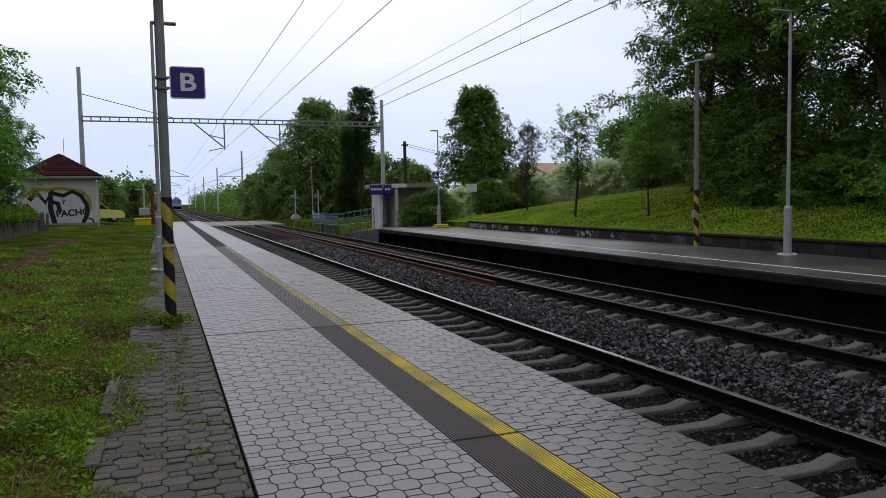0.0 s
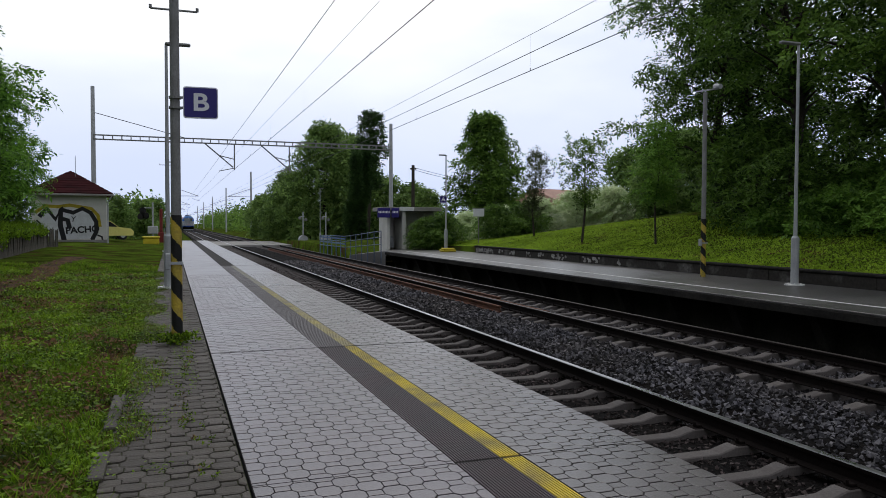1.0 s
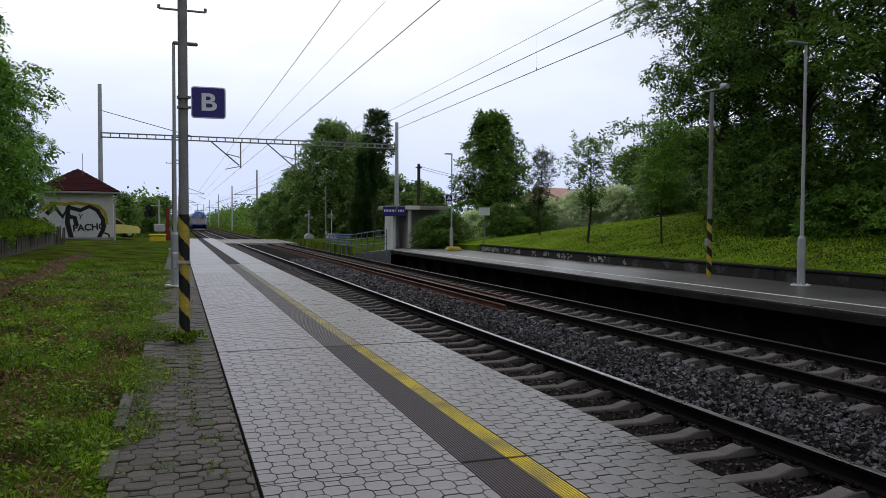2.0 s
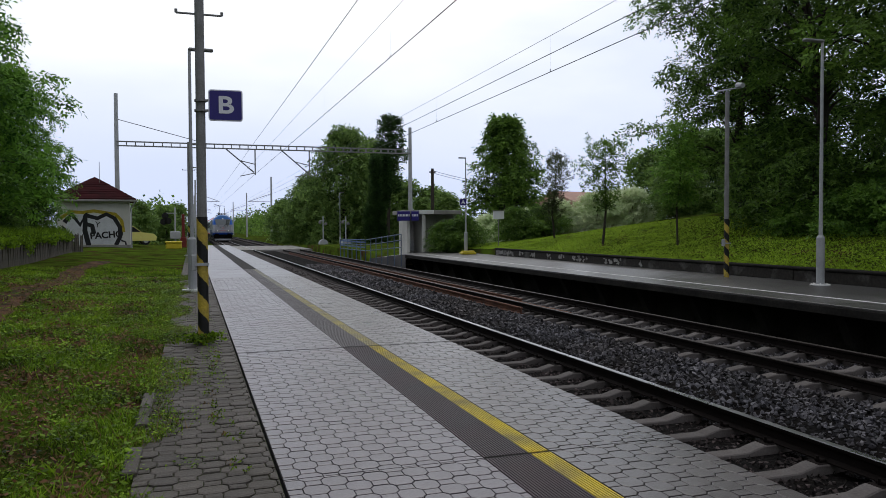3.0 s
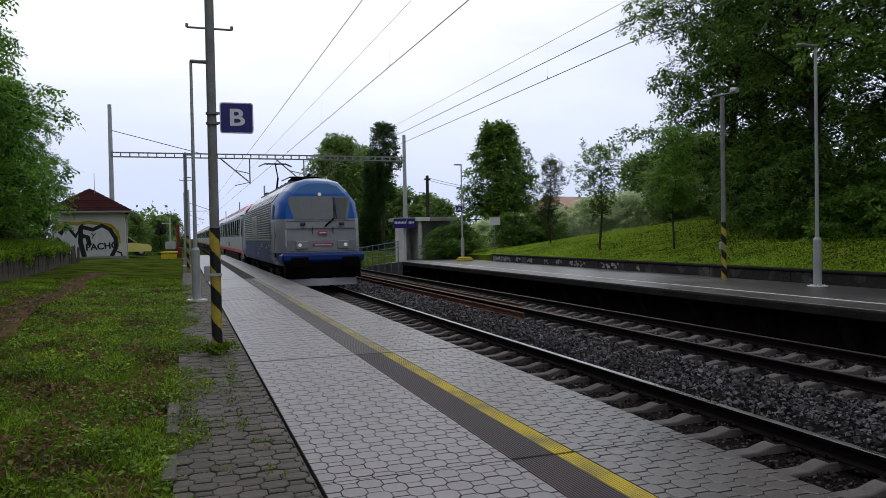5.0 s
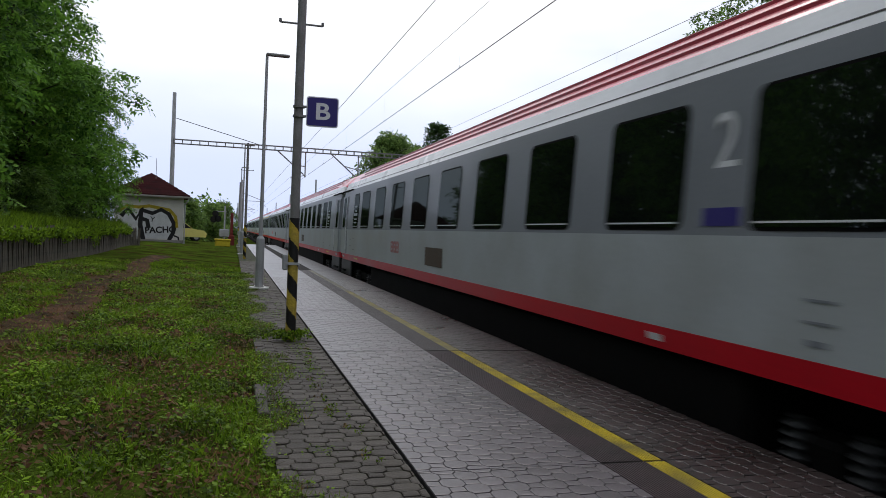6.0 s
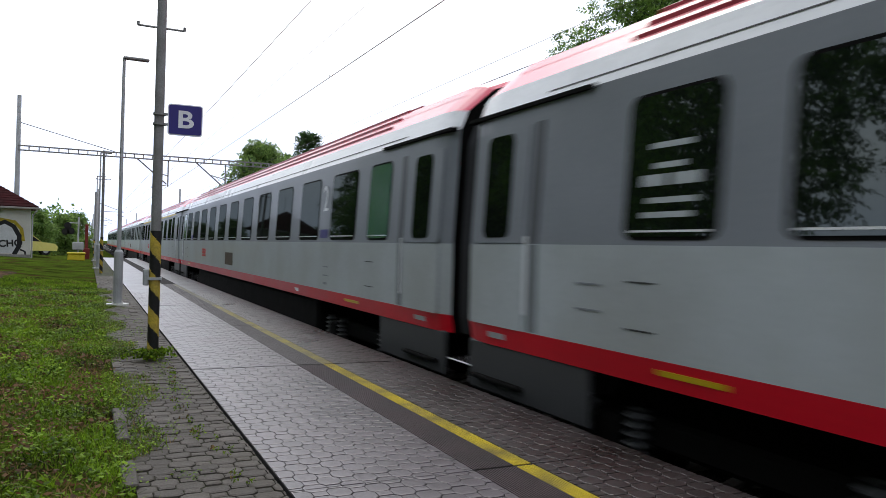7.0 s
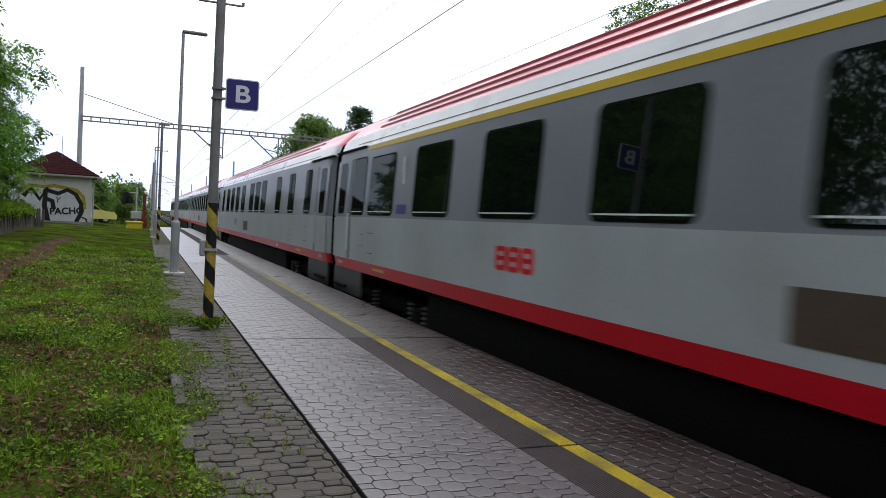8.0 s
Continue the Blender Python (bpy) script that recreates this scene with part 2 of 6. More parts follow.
M_LITTER = leaf_mat("dead_leaves", (0.20, 0.105, 0.05), (0.032, 0.018, 0.010), 0.7)


def ground_mat():
    """Meadow: green, with patches of bare brown earth."""
    m = mat("meadow_ground", (0.080, 0.128, 0.014), 0.95, 0.5, 0.9, 34, 0.9, second=(0.034, 0.044, 0.010), bdist=0.04, spec=0.0)
    nt = m.node_tree
    p = nt.nodes["Principled BSDF"]
    old = p.inputs["Base Color"].links[0].from_socket
    co = nt.nodes.new("ShaderNodeTexCoord")
    n = nt.nodes.new("ShaderNodeTexNoise")
    n.inputs["Scale"].default_value, n.inputs["Detail"].default_value = 1.1, 8
    nt.links.new(co.outputs["Object"], n.inputs["Vector"])
    r = nt.nodes.new("ShaderNodeMapRange")
    r.inputs["From Min"].default_value, r.inputs["From Max"].default_value = 0.56, 0.66
    nt.links.new(n.outputs["Fac"], r.inputs["Value"])
    mix = nt.nodes.new("ShaderNodeMixRGB")
    mix.inputs[2].default_value = (0.060, 0.034, 0.018, 1)
    nt.links.new(r.outputs[0], mix.inputs[0])
    nt.links.new(old, mix.inputs[1])
    nt.links.new(mix.outputs[0], p.inputs["Base Color"])
    return m


M_GROUND = ground_mat()


# ---------- mesh helpers ----------
class Shape:
    """Collects points and faces of one mesh."""

    def __init__(self):
        self.v, self.f, self.k = [], [], []

    def face(self, pts, k=0):
        n = len(self.v)
        self.v += [tuple(p) for p in pts]
        self.f.append(tuple(range(n, n + len(pts))))
        self.k.append(k)

    def box(self, x0, x1, y0, y1, z0, z1, c=0.0, k=0):
        """A box with its edges chamfered by c."""
        if c <= 0:
            n = len(self.v)
            self.v += [(x, y, z) for z in (z0, z1) for y in (y0, y1) for x in (x0, x1)]
            for q in ((0, 2, 3, 1), (4, 5, 7, 6), (0, 1, 5, 4), (2, 6, 7, 3), (0, 4, 6, 2), (1, 3, 7, 5)):
                self.f.append(tuple(n + i for i in q))
                self.k.append(k)
            return self
        c = min(c, (x1 - x0) * 0.45, (y1 - y0) * 0.45, (z1 - z0) * 0.45)
        lo, hi = (x0, y0, z0), (x1, y1, z1)
        n, idx = len(self.v), {}
        for sx in (0, 1):
            for sy in (0, 1):
                for sz in (0, 1):
                    s = (sx, sy, sz)
                    for a in range(3):
                        self.v.append(tuple((hi[i] if s[i] else lo[i]) + (0 if i == a else (-c if s[i] else c)) for i in range(3)))
                        idx[s, a] = len(self.v) - 1

        def add(q, want):
            a, b, d = (Vector(self.v[q[i]]) for i in (0, 1, 2))
            if (b - a).cross(d - a).dot(Vector(want)) < 0:
                q = q[::-1]
            self.f.append(tuple(q))
            self.k.append(k)
        for a in range(3):
            b, d = [i for i in range(3) if i != a]
            for s in (0, 1):
                q = []
                for sb, sd in ((0, 0), (1, 0), (1, 1), (0, 1)):
                    t = [0, 0, 0]
                    t[a], t[b], t[d] = s, sb, sd
                    q.append(idx[tuple(t), a])
                w = [0, 0, 0]
                w[a] = 1 if s else -1
                add(q, w)
            for sb in (0, 1):
                for sd in (0, 1):
                    t0, t1 = [0, 0, 0], [0, 0, 0]
                    t0[a], t1[a] = 0, 1
                    for t in (t0, t1):
                        t[b], t[d] = sb, sd
                    w = [0, 0, 0]
                    w[b], w[d] = (1 if sb else -1), (1 if sd else -1)
                    add([idx[tuple(t0), b], idx[tuple(t0), d], idx[tuple(t1), d], idx[tuple(t1), b]], w)
        for s in [(i, j, l) for i in (0, 1) for j in (0, 1) for l in (0, 1)]:
            add([idx[s, 0], idx[s, 1], idx[s, 2]], [1 if q else -1 for q in s])
        return self

    def tube(self, p, q, r0, r1=None, seg=8, k=0, caps=True):
        """A round bar from p to q."""
        r1 = r0 if r1 is None else r1
        p, q = Vector(p), Vector(q)
        d = (q - p).normalized()
        u = d.orthogonal().normalized()
        w = d.cross(u)
        n = len(self.v)
        for c, r in ((p, r0), (q, r1)):
            for i in range(seg):
                a = 2 * math.pi * i / seg
                self.v.append(tuple(c + (u * math.cos(a) + w * math.sin(a)) * r))
        for i in range(seg):
            j = (i + 1) % seg
            self.f.append((n + i, n + j, n + seg + j, n + seg + i))
            self.k.append(k)
        if caps:
            self.f.append(tuple(n + i for i in reversed(range(seg))))
            self.f.append(tuple(n + seg + i for i in range(seg)))
            self.k += [k, k]
        return self

    def extrude(self, prof, y0, y1, k=0, closed=True, caps=True):
        """A profile of (x, z) points drawn along y."""
        n, m = len(self.v), len(prof)
        self.v += [(x, y0, z) for x, z in prof] + [(x, y1, z) for x, z in prof]
        for i in range(m if closed else m - 1):
            j = (i + 1) % m
            self.f.append((n + i, n + j, n + m + j, n + m + i))
            self.k.append(k)
        if caps and closed:
            self.f.append(tuple(n + i for i in reversed(range(m))))
            self.f.append(tuple(n + m + i for i in range(m)))
            self.k += [k, k]
        return self

    def prism(self, outline, y0, y1, k=0):
        return self.extrude(outline, y0, y1, k)

    def panel(self, outline_yz, x, depth, k=0):
        """A plate in the y-z plane whose outer face is at x, depth thick towards +x (or -x)."""
        n, m = len(self.v), len(outline_yz)
        self.v += [(x, y, z) for y, z in outline_yz] + [(x + depth, y, z) for y, z in outline_yz]
        self.f.append(tuple(n + i for i in range(m)))
        self.f.append(tuple(n + m + i for i in reversed(range(m))))
        self.k += [k, k]
        for i in range(m):
            j = (i + 1) % m
            self.f.append((n + i, n + m + i, n + m + j, n + j))
            self.k.append(k)
        return self

    def mesh(self, name, mats, smooth=False, fix=True):
        me = bpy.data.meshes.new(name)
        me.from_pydata(self.v, [], self.f)
        for m in mats if isinstance(mats, (list, tuple)) else [mats]:
            me.materials.append(m)
        if any(self.k):
            me.polygons.foreach_set("material_index", self.k)
        if smooth:
            me.polygons.foreach_set("use_smooth", [True] * len(me.polygons))
        if fix:
            bm = bmesh.new()
            bm.from_mesh(me)
            bmesh.ops.recalc_face_normals(bm, faces=bm.faces)
            bm.to_mesh(me)
            bm.free()
        me.update()
        return me


def rounded(y0, y1, z0, z1, r, seg=4):
    """Outline of a rounded rectangle."""
    pts = []
    for cy, cz, a0 in ((y1 - r, z1 - r, 0), (y0 + r, z1 - r, 90), (y0 + r, z0 + r, 180), (y1 - r, z0 + r, 270)):
        for i in range(seg + 1):
            a = radians(a0 + 90 * i / seg)
            pts.append((cy + r * math.cos(a), cz + r * math.sin(a)))
    return pts


def empty(name, m, label, category, group="", kind=""):
    ob = new(name)
    ob.empty_display_size = 0.1
    ob.matrix_basis = m
    return tagged(ob, label, category, group, kind)


def part(name, shape, material, parent, label="", smooth=False, kind="", fix=True):
    me = shape if isinstance(shape, bpy.types.Mesh) else shape.mesh(name, material, smooth, fix)
    ob = new(name, me)
    ob.parent = parent
    return tagged(ob, label, kind=kind)


def thing(name, shape, material, label, category, group="", kind="", smooth=False, fix=True, m=None):
    ob = new(name, shape.mesh(name, material, smooth, fix))
    if m is not None:
        ob.matrix_basis = m
    return tagged(ob, label, category, group, kind)


def lettering(text, size, material, parent, m, name="lettering", depth=0.002, weight=0.0):
    cu = bpy.data.curves.new(name, "FONT")
    cu.body, cu.size, cu.extrude = text, size, depth
    cu.offset = weight
    cu.align_x, cu.align_y = "CENTER", "CENTER"
    tmp = bpy.data.objects.new("tmp", cu)
    scene.collection.objects.link(tmp)
    me = bpy.data.meshes.new_from_object(tmp.evaluated_get(bpy.context.evaluated_depsgraph_get()))
    bpy.data.objects.remove(tmp)
    me.materials.clear()
    me.materials.append(material)
    ob = new(name, me)
    ob.parent = parent
    ob.matrix_basis = m
    return ob


# ---------- ground and tracks ----------
def step(a, b, t):
    t = min(max((t - a) / (b - a), 0.0), 1.0)
    return t * t * (3 - 2 * t)


def fence_x(y):
    """Line of the wooden fence that holds the bank."""
    return -4.95 - 0.4 * (y - 12) / 28


def ground_z(x, y):
    far = step(62, 95, y)
    if x <= -0.36:
        d = -0.36 - x
        z = -0.03 + 0.045 * min(d, 7) + 0.10 * min(max(d - 7, 0), 12) * (1 - far)
        z -= 0.22 * step(48, 60, y) * (1 - step(2, 6, d))
        z += 0.03 * math.sin(x * 1.3 + y * 0.4) * min(d, 1)
        behind = fence_x(y) - 0.06 - x
        z += (0.78 + 0.12 * min(max(behind, 0), 5)) * step(0, 0.25, behind) * (1 - step(40, 43, y))
        return z * (1 - far) - 0.62 * far
    if x < 13.88:
        low = -0.98 if x < 10.12 else -0.16 - 0.82 * (1 - step(44, 47, y))
        if x < 2.6:
            low = -0.98 * (1 - far) - 0.66 * far
        if x > 10.12:
            low = low * (1 - far) - 0.7 * far
        return low
    s = step(0, 1, (56 - y) / 30)
    d = x - 13.88
    z = 0.28 + 0.18 * min(d, 9.5) + 0.05 * min(max(d - 9.5, 0), 20)
    return -0.12 + (z + 0.12) * s - 0.55 * far


def ground():
    xs = [-3000, -900, -300, -120, -60, -35, -22] + [-16 + 0.5 * i for i in range(20)] + [-6 + 0.1 * i for i in range(13)] + [-4.5 + 0.5 * i for i in range(9)] + [-0.36, -0.355, 2.6, 10.1, 10.15, 10.25, 13.87, 13.885]
    xs += [14.3 + 0.7 * i for i in range(16)] + [28, 34, 45, 70, 120, 300, 900, 3000]
    ys = [-80, -40, -20] + [-10 + 1.0 * i for i in range(76)] + [68 + 3 * i for i in range(14)] + [125, 150, 200, 300, 500, 900, 1800, 4000]
    s = Shape()
    for y in ys:
        for x in xs:
            s.v.append((x, y, ground_z(x, y)))
    n = len(xs)
    for j in range(len(ys) - 1):
        for i in range(n - 1):
            s.f.append((j * n + i, j * n + i + 1, (j + 1) * n + i + 1, (j + 1) * n + i))
    thing("ground", s, M_GROUND, "mown green grass with patches of bare brown earth", "ground", kind="structure", smooth=True, fix=False)


ground()


def ballast():
    s = Shape()
    top = RAIL - 0.235
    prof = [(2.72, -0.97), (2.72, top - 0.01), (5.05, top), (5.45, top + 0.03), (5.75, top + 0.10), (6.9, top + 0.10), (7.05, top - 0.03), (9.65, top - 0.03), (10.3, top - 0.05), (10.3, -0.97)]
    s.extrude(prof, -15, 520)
    bed = thing("ballast_bed", s, M_BALLAST, "crushed stone ballast under both tracks, its bed blackened as shade", "ballast", kind="structure")
    rng = np.random.default_rng(4)
    px, pz = [p[0] for p in prof[1:-1]], [p[1] for p in prof[1:-1]]
    bi = np.array([(1, 0, 0), (-0.5, 0.87, 0), (-0.5, -0.87, 0), (0, 0, 1), (0, 0, -1)], float)
    tri = [(0, 1, 3), (1, 2, 3), (2, 0, 3), (1, 0, 4), (2, 1, 4), (0, 2, 4)]
    for name, count, x0, x1, material in (("stones", 54000, 5.08, 10.2, M_STONE), ("track_stones", 22000, 2.78, 5.08, M_STONER)):
        y = 2.3 + 38 * rng.random(count) ** 1.55
        y[:count // 12] = -7 + 9.3 * rng.random(count // 12)
        x = x0 + (x1 - x0) * rng.random(count)
        r = (0.013 + 0.016 * rng.random(count)) * (1 + np.abs(y) / 22) * (1.0 if x0 > 5 else 0.8)
        p = bi[None] * (0.65 + 0.7 * rng.random((count, 1, 3))) + (rng.random((count, 5, 3)) - 0.5) * 0.7
        p *= r[:, None, None]
        ax = rng.normal(size=(count, 4))
        ax /= np.linalg.norm(ax, axis=1)[:, None]
        w, v = ax[:, None, :1], np.repeat(ax[:, None, 1:], 5, 1)
        p = p + 2 * np.cross(v, np.cross(v, p) + w * p)
        z = np.interp(x, px, pz) + rng.random(count) ** 1.6 * (0.055 if x0 > 5 else 0.03) - 0.012
        p += np.stack([x, y, z], 1)[:, None]
        st = Shape()
        st.v = [tuple(q) for q in p.reshape(-1, 3).tolist()]
        st.f = [(5 * i + a, 5 * i + b, 5 * i + c) for i in range(count) for a, b, c in tri]
        st.k = [0] * len(st.f)
        part(name, st, material, bed, "loose grey crushed stones" if material is M_STONE else "rust-stained crushed stones", kind="stuff", fix=False)


ballast()


def rail_shape(x, y0, y1, z=RAIL, k=0):
    s = Shape()
    prof = [(-0.07, -0.155), (0.07, -0.155), (0.07, -0.143), (0.012, -0.125), (0.010, -0.045), (0.035, -0.035), (0.036, -0.008), (-0.036, -0.008), (-0.035, -0.035), (-0.010, -0.045), (-0.012, -0.125), (-0.07, -0.143)]
    s.extrude([(x + a, z + b) for a, b in prof], y0, y1)
    s.extrude([(x - 0.034, z - 0.0075), (x + 0.034, z - 0.0075), (x + 0.03, z), (x - 0.03, z)], y0, y1, k=1)
    return s


def sleeper_mesh():
    """A concrete sleeper, low in the middle and raised under the rails."""
    s = Shape()
    st = [(-1.3, 0.0), (-1.05, 0.03), (-0.95, 0.045), (-0.55, 0.045), (-0.38, 0.0), (0.38, 0.0), (0.55, 0.045), (0.95, 0.045), (1.05, 0.03), (1.3, 0.0)]
    for i, (x, h) in enumerate(st):
        z = -0.20 + h
        s.v += [(x, -0.11, -0.42), (x, -0.082, z - 0.010), (x, -0.070, z), (x, 0.070, z), (x, 0.082, z - 0.010), (x, 0.11, -0.42)]
    for i in range(len(st) - 1):
        for j in range(5):
            a = i * 6 + j
            s.f.append((a, a + 6, a + 7, a + 1))
    s.f += [tuple(range(6)), tuple(range(len(s.v) - 6, len(s.v)))]
    s.k = [0] * len(s.f)
    return s.mesh("sleeper", M_SLEEPER)


def clip_mesh():
    s = Shape()
    s.box(-0.17, 0.17, -0.07, 0.07, -0.158, -0.150, 0.003)
    for sx in (-1, 1):
        s.tube((sx * 0.12, 0, -0.15), (sx * 0.12, 0, -0.10), 0.014, seg=6)
        s.box(sx * 0.09 - 0.03, sx * 0.09 + 0.03, -0.04, 0.04, -0.150, -0.125, 0.006)
    return s.mesh("rail_fastening", M_RAILSIDE)


def tracks():
    sl, cl = sleeper_mesh(), clip_mesh()
    for cx, off in ((T1, 0.49), (T2, 0.08)):
        tr = empty("railway_track", pose(cx, 0, 0), "railway track with worn steel rails on concrete sleepers", "railway track", "parallel tracks", "structure")
        for sx in (-0.753, 0.753):
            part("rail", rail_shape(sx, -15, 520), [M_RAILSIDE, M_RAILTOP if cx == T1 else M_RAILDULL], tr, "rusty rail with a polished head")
        for i in range(-18, 150):
            ob = part("sleeper", sl, None, tr)
            ob.location = (0, off + 0.6 * i + (2 if i > 130 else 0), RAIL)
            if -6 < i < 30:
                for sx in (-0.753, 0.753):
                    c = part("rail_fastening", cl, None, tr)
                    c.location = (sx, off + 0.6 * i, RAIL)
        far = Shape()
        for i in range(150, 700):
            far.box(-1.3, 1.3, off + 0.6 * i - 0.1, off + 0.6 * i + 0.1, RAIL - 0.4, RAIL - 0.17)
        part("far_sleepers", far, M_SLEEPER, tr, kind="stuff", fix=False)
    # spare rails left lying in and beside the second track
    for x, y0, y1, z in ((7.20, 16.2, 60, RAIL - 0.02), (7.93, 15.2, 46, RAIL - 0.06), (8.25, 18.5, 58, RAIL - 0.06)):
        s = rail_shape(x, y0, y1, z)
        s.k = [0] * len(s.k)
        thing("spare_rail", s, M_RUST, "rust-brown spare rail lying on the sleepers", "rail", "spare rails")
    # level crossing deck
    c = Shape()
    for x0, x1 in ((0.3, 3.50), (3.62, 4.98), (5.12, 7.53), (7.67, 9.03), (9.17, 12.5)):
        c.box(x0, x1, 67.2, 82, RAIL - 0.3, RAIL + 0.015, 0.01)
    thing("level_crossing", c, M_CONC, "pale concrete deck of a level crossing", "level crossing", kind="structure")


tracks()


# ---------- platform with its block paving ----------
PX, PY = 0.105, 0.203     # pitch of the paver columns across the platform, and along a column
PW, PL = 0.128, 0.133     # the eight-sided paver; a small oblong one fills the gap to the next
SLAB = 4.05               # length of a paved panel


def paver(out, top, bot, gap, c):
    """One paving block with the given outline, a joint left round it and its upper edge chamfered."""
    s = Shape()
    n = len(out)

    def shrink(d):
        w, l = max(x for x, y in out), max(y for x, y in out)
        return [(x * (1 - d / w), y * (1 - 2.5 * d / l)) for x, y in out]
    rim, inn = shrink(gap / 2), shrink(gap / 2 + c)
    s.v = [(x, y, bot) for x, y in rim] + [(x, y, top - c * 0.7) for x, y in rim] + [(x, y, top) for x, y in inn]
    for r in (0, n):
        for i in range(n):
            j = (i + 1) % n
            s.f.append((r + i, r + j, r + n + j, r + n + i))
    s.f.append(tuple(range(2 * n, 3 * n)))
    s.k = [0] * len(s.f)
    return s


def paver_pair(px, py, w, l, top, bot, gap, c):
    """The eight-sided block and the oblong block between two of them."""
    a, h = 2 * px - w, py - l
    big = [(-w / 2, -h / 2), (-a / 2, -l / 2), (a / 2, -l / 2), (w / 2, -h / 2), (w / 2, h / 2), (a / 2, l / 2), (-a / 2, l / 2), (-w / 2, h / 2)]
    small = [(-a / 2, -h / 2), (a / 2, -h / 2), (a / 2, h / 2), (-a / 2, h / 2)]
    return paver(big, top, bot, gap, c), paver(small, top, bot, gap, c)


def paver_field(pair, x0, x1, y0, y1, px, py):
    """Interlocking pavers that fill a field; those at its rim are cut. Gives kind, centre, points, and whether whole."""
    out, col, x = [], 0, x0 + 0.03
    while x - px < x1:
        y = y0 - py + (py / 2 if col % 2 == 0 else 0)
        while y - py < y1:
            for kind, yy in ((0, y), (1, y + py / 2)):
                one = pair[kind]
                xs, ys = [p[0] + x for p in one.v], [p[1] + yy for p in one.v]
                whole = min(xs) > x0 and max(xs) < x1 and min(ys) > y0 and max(ys) < y1
                pts = [(min(max(p[0] + x, x0), x1), min(max(p[1] + yy, y0), y1), p[2]) for p in one.v]
                xs, ys = [p[0] for p in pts], [p[1] for p in pts]
                if max(xs) - min(xs) > 0.004 and max(ys) - min(ys) > 0.004:
                    out.append((kind, x, yy, pts, whole))
            y += py
        x += px
        col += 1
    return out


def platform():
    s = Shape()
    prof = [(0.36, -0.95), (0.36, -0.0065), (2.66, -0.0065), (2.66, -0.16), (2.40, -0.22), (2.40, -0.95)]
    s.extrude(prof, -12, 61)
    n = len(s.v)
    # ramp down to the level crossing
    s.v += [(0.36, 61, -0.95), (0.36, 61, -0.012), (2.66, 61, -0.012), (2.66, 61, -0.95), (0.36, 67, -0.95), (0.36, 67, -0.56), (2.66, 67, -0.56), (2.66, 67, -0.95)]
    for q in ((1, 5, 6, 2), (0, 4, 5, 1), (2, 6, 7, 3)):
        s.f.append(tuple(n + i for i in q))
        s.k.append(0)
    base = thing("platform", s, M_JOINT, "low station platform paved in grey eight-sided blocks", "platform", kind="structure")
    pair = paver_pair(PX, PY, PW, PL, 0.0, -0.03, 0.0038, 0.002)
    meshes = [q.mesh("paving_block", M_PAVE) for q in pair]
    # The field next to the track takes the paving darkened for train shade.
    edge_dust_and_shade = {0.375: M_PAVE, 1.862: M_PAVE2}
    rng = random.Random(3)
    single = 0
    for j in range(-2, 15):
        y0 = 0.1 + SLAB * j
        y1 = y0 + SLAB - (0.032 if j % 2 else 0.009)
        for a, b in ((0.375, 1.43), (1.862, 2.645)):
            if j > 4:
                f = Shape()
                f.box(a - 0.01, b + 0.01, y0, y1, -0.03, 0.0, 0.004)
                part("paved_panel", f, edge_dust_and_shade[a], base)
                continue
            field = Shape()
            for kind, x, y, pts, whole in paver_field(pair, a - 0.012, b + 0.012, y0 + 0.002, y1, PX, PY):
                z = rng.uniform(-0.0012, 0.0012)
                one = pair[kind]
                if whole and 2.2 < y < 5.2 and single < 290 and a < 1:
                    ob = part("paving_block", meshes[kind], None, base)
                    ob.location = (x, y, z)
                    single += 1
                    continue
                n = len(field.v)
                field.v += [(p[0], p[1], p[2] + z) for p in pts]
                field.f += [tuple(n + i for i in q) for q in one.f]
                field.k += [0] * len(one.f)
            part("paved_panel", field, edge_dust_and_shade[a], base, fix=False)
        # ribbed guiding strip with the yellow line on it
        for a, b, m, name in ((1.447, 1.720, M_TACT if j < 2 else M_TACTOLD, "ribbed_strip"), (1.722, 1.842, M_YEL if j < 2 else M_YELMID if j < 4 else M_YELWORN, "yellow_line")):
            r = Shape()
            r.box(a, b, y0, y1, -0.03, -0.008)
            if j < 6:
                n = int((b - a) / 0.017)
                for i in range(n):
                    x = a + (b - a) * (i + 0.5) / n
                    r.extrude([(x - 0.0055, -0.008), (x + 0.0055, -0.008), (x + 0.0046, 0.001), (x - 0.0046, 0.001)], y0 + 0.01, y1 - 0.01, caps=False)
            part(name, r, m, base, "dark brown ribbed guiding strip" if name == "ribbed_strip" else "worn yellow safety line" if m is M_YEL else "yellow line worn almost to grey")
    ramp = Shape()
    ramp.v = [(0.37, 61.0, 0.0), (2.65, 61.0, 0.0), (2.65, 67.0, -0.55), (0.37, 67.0, -0.55)]
    ramp.f, ramp.k = [(0, 1, 2, 3)], [0]
    part("ramp_paving", ramp, M_PAVE, base)
    # strip of old mossy pavers beside the platform
    old = Shape()
    old.box(-0.36, 0.352, -12, 61, -0.3, -0.0245)
    strip = thing("side_path", old, M_MOSSJOINT, "narrow strip of old grey pavers with moss and weeds", "paving", kind="structure")
    pair = paver_pair(0.118, 0.203, 0.148, 0.128, 0.0, -0.05, 0.005, 0.006)
    meshes = [q.mesh("old_paver", M_OLDPAVE) for q in pair]
    rest, single = Shape(), 0
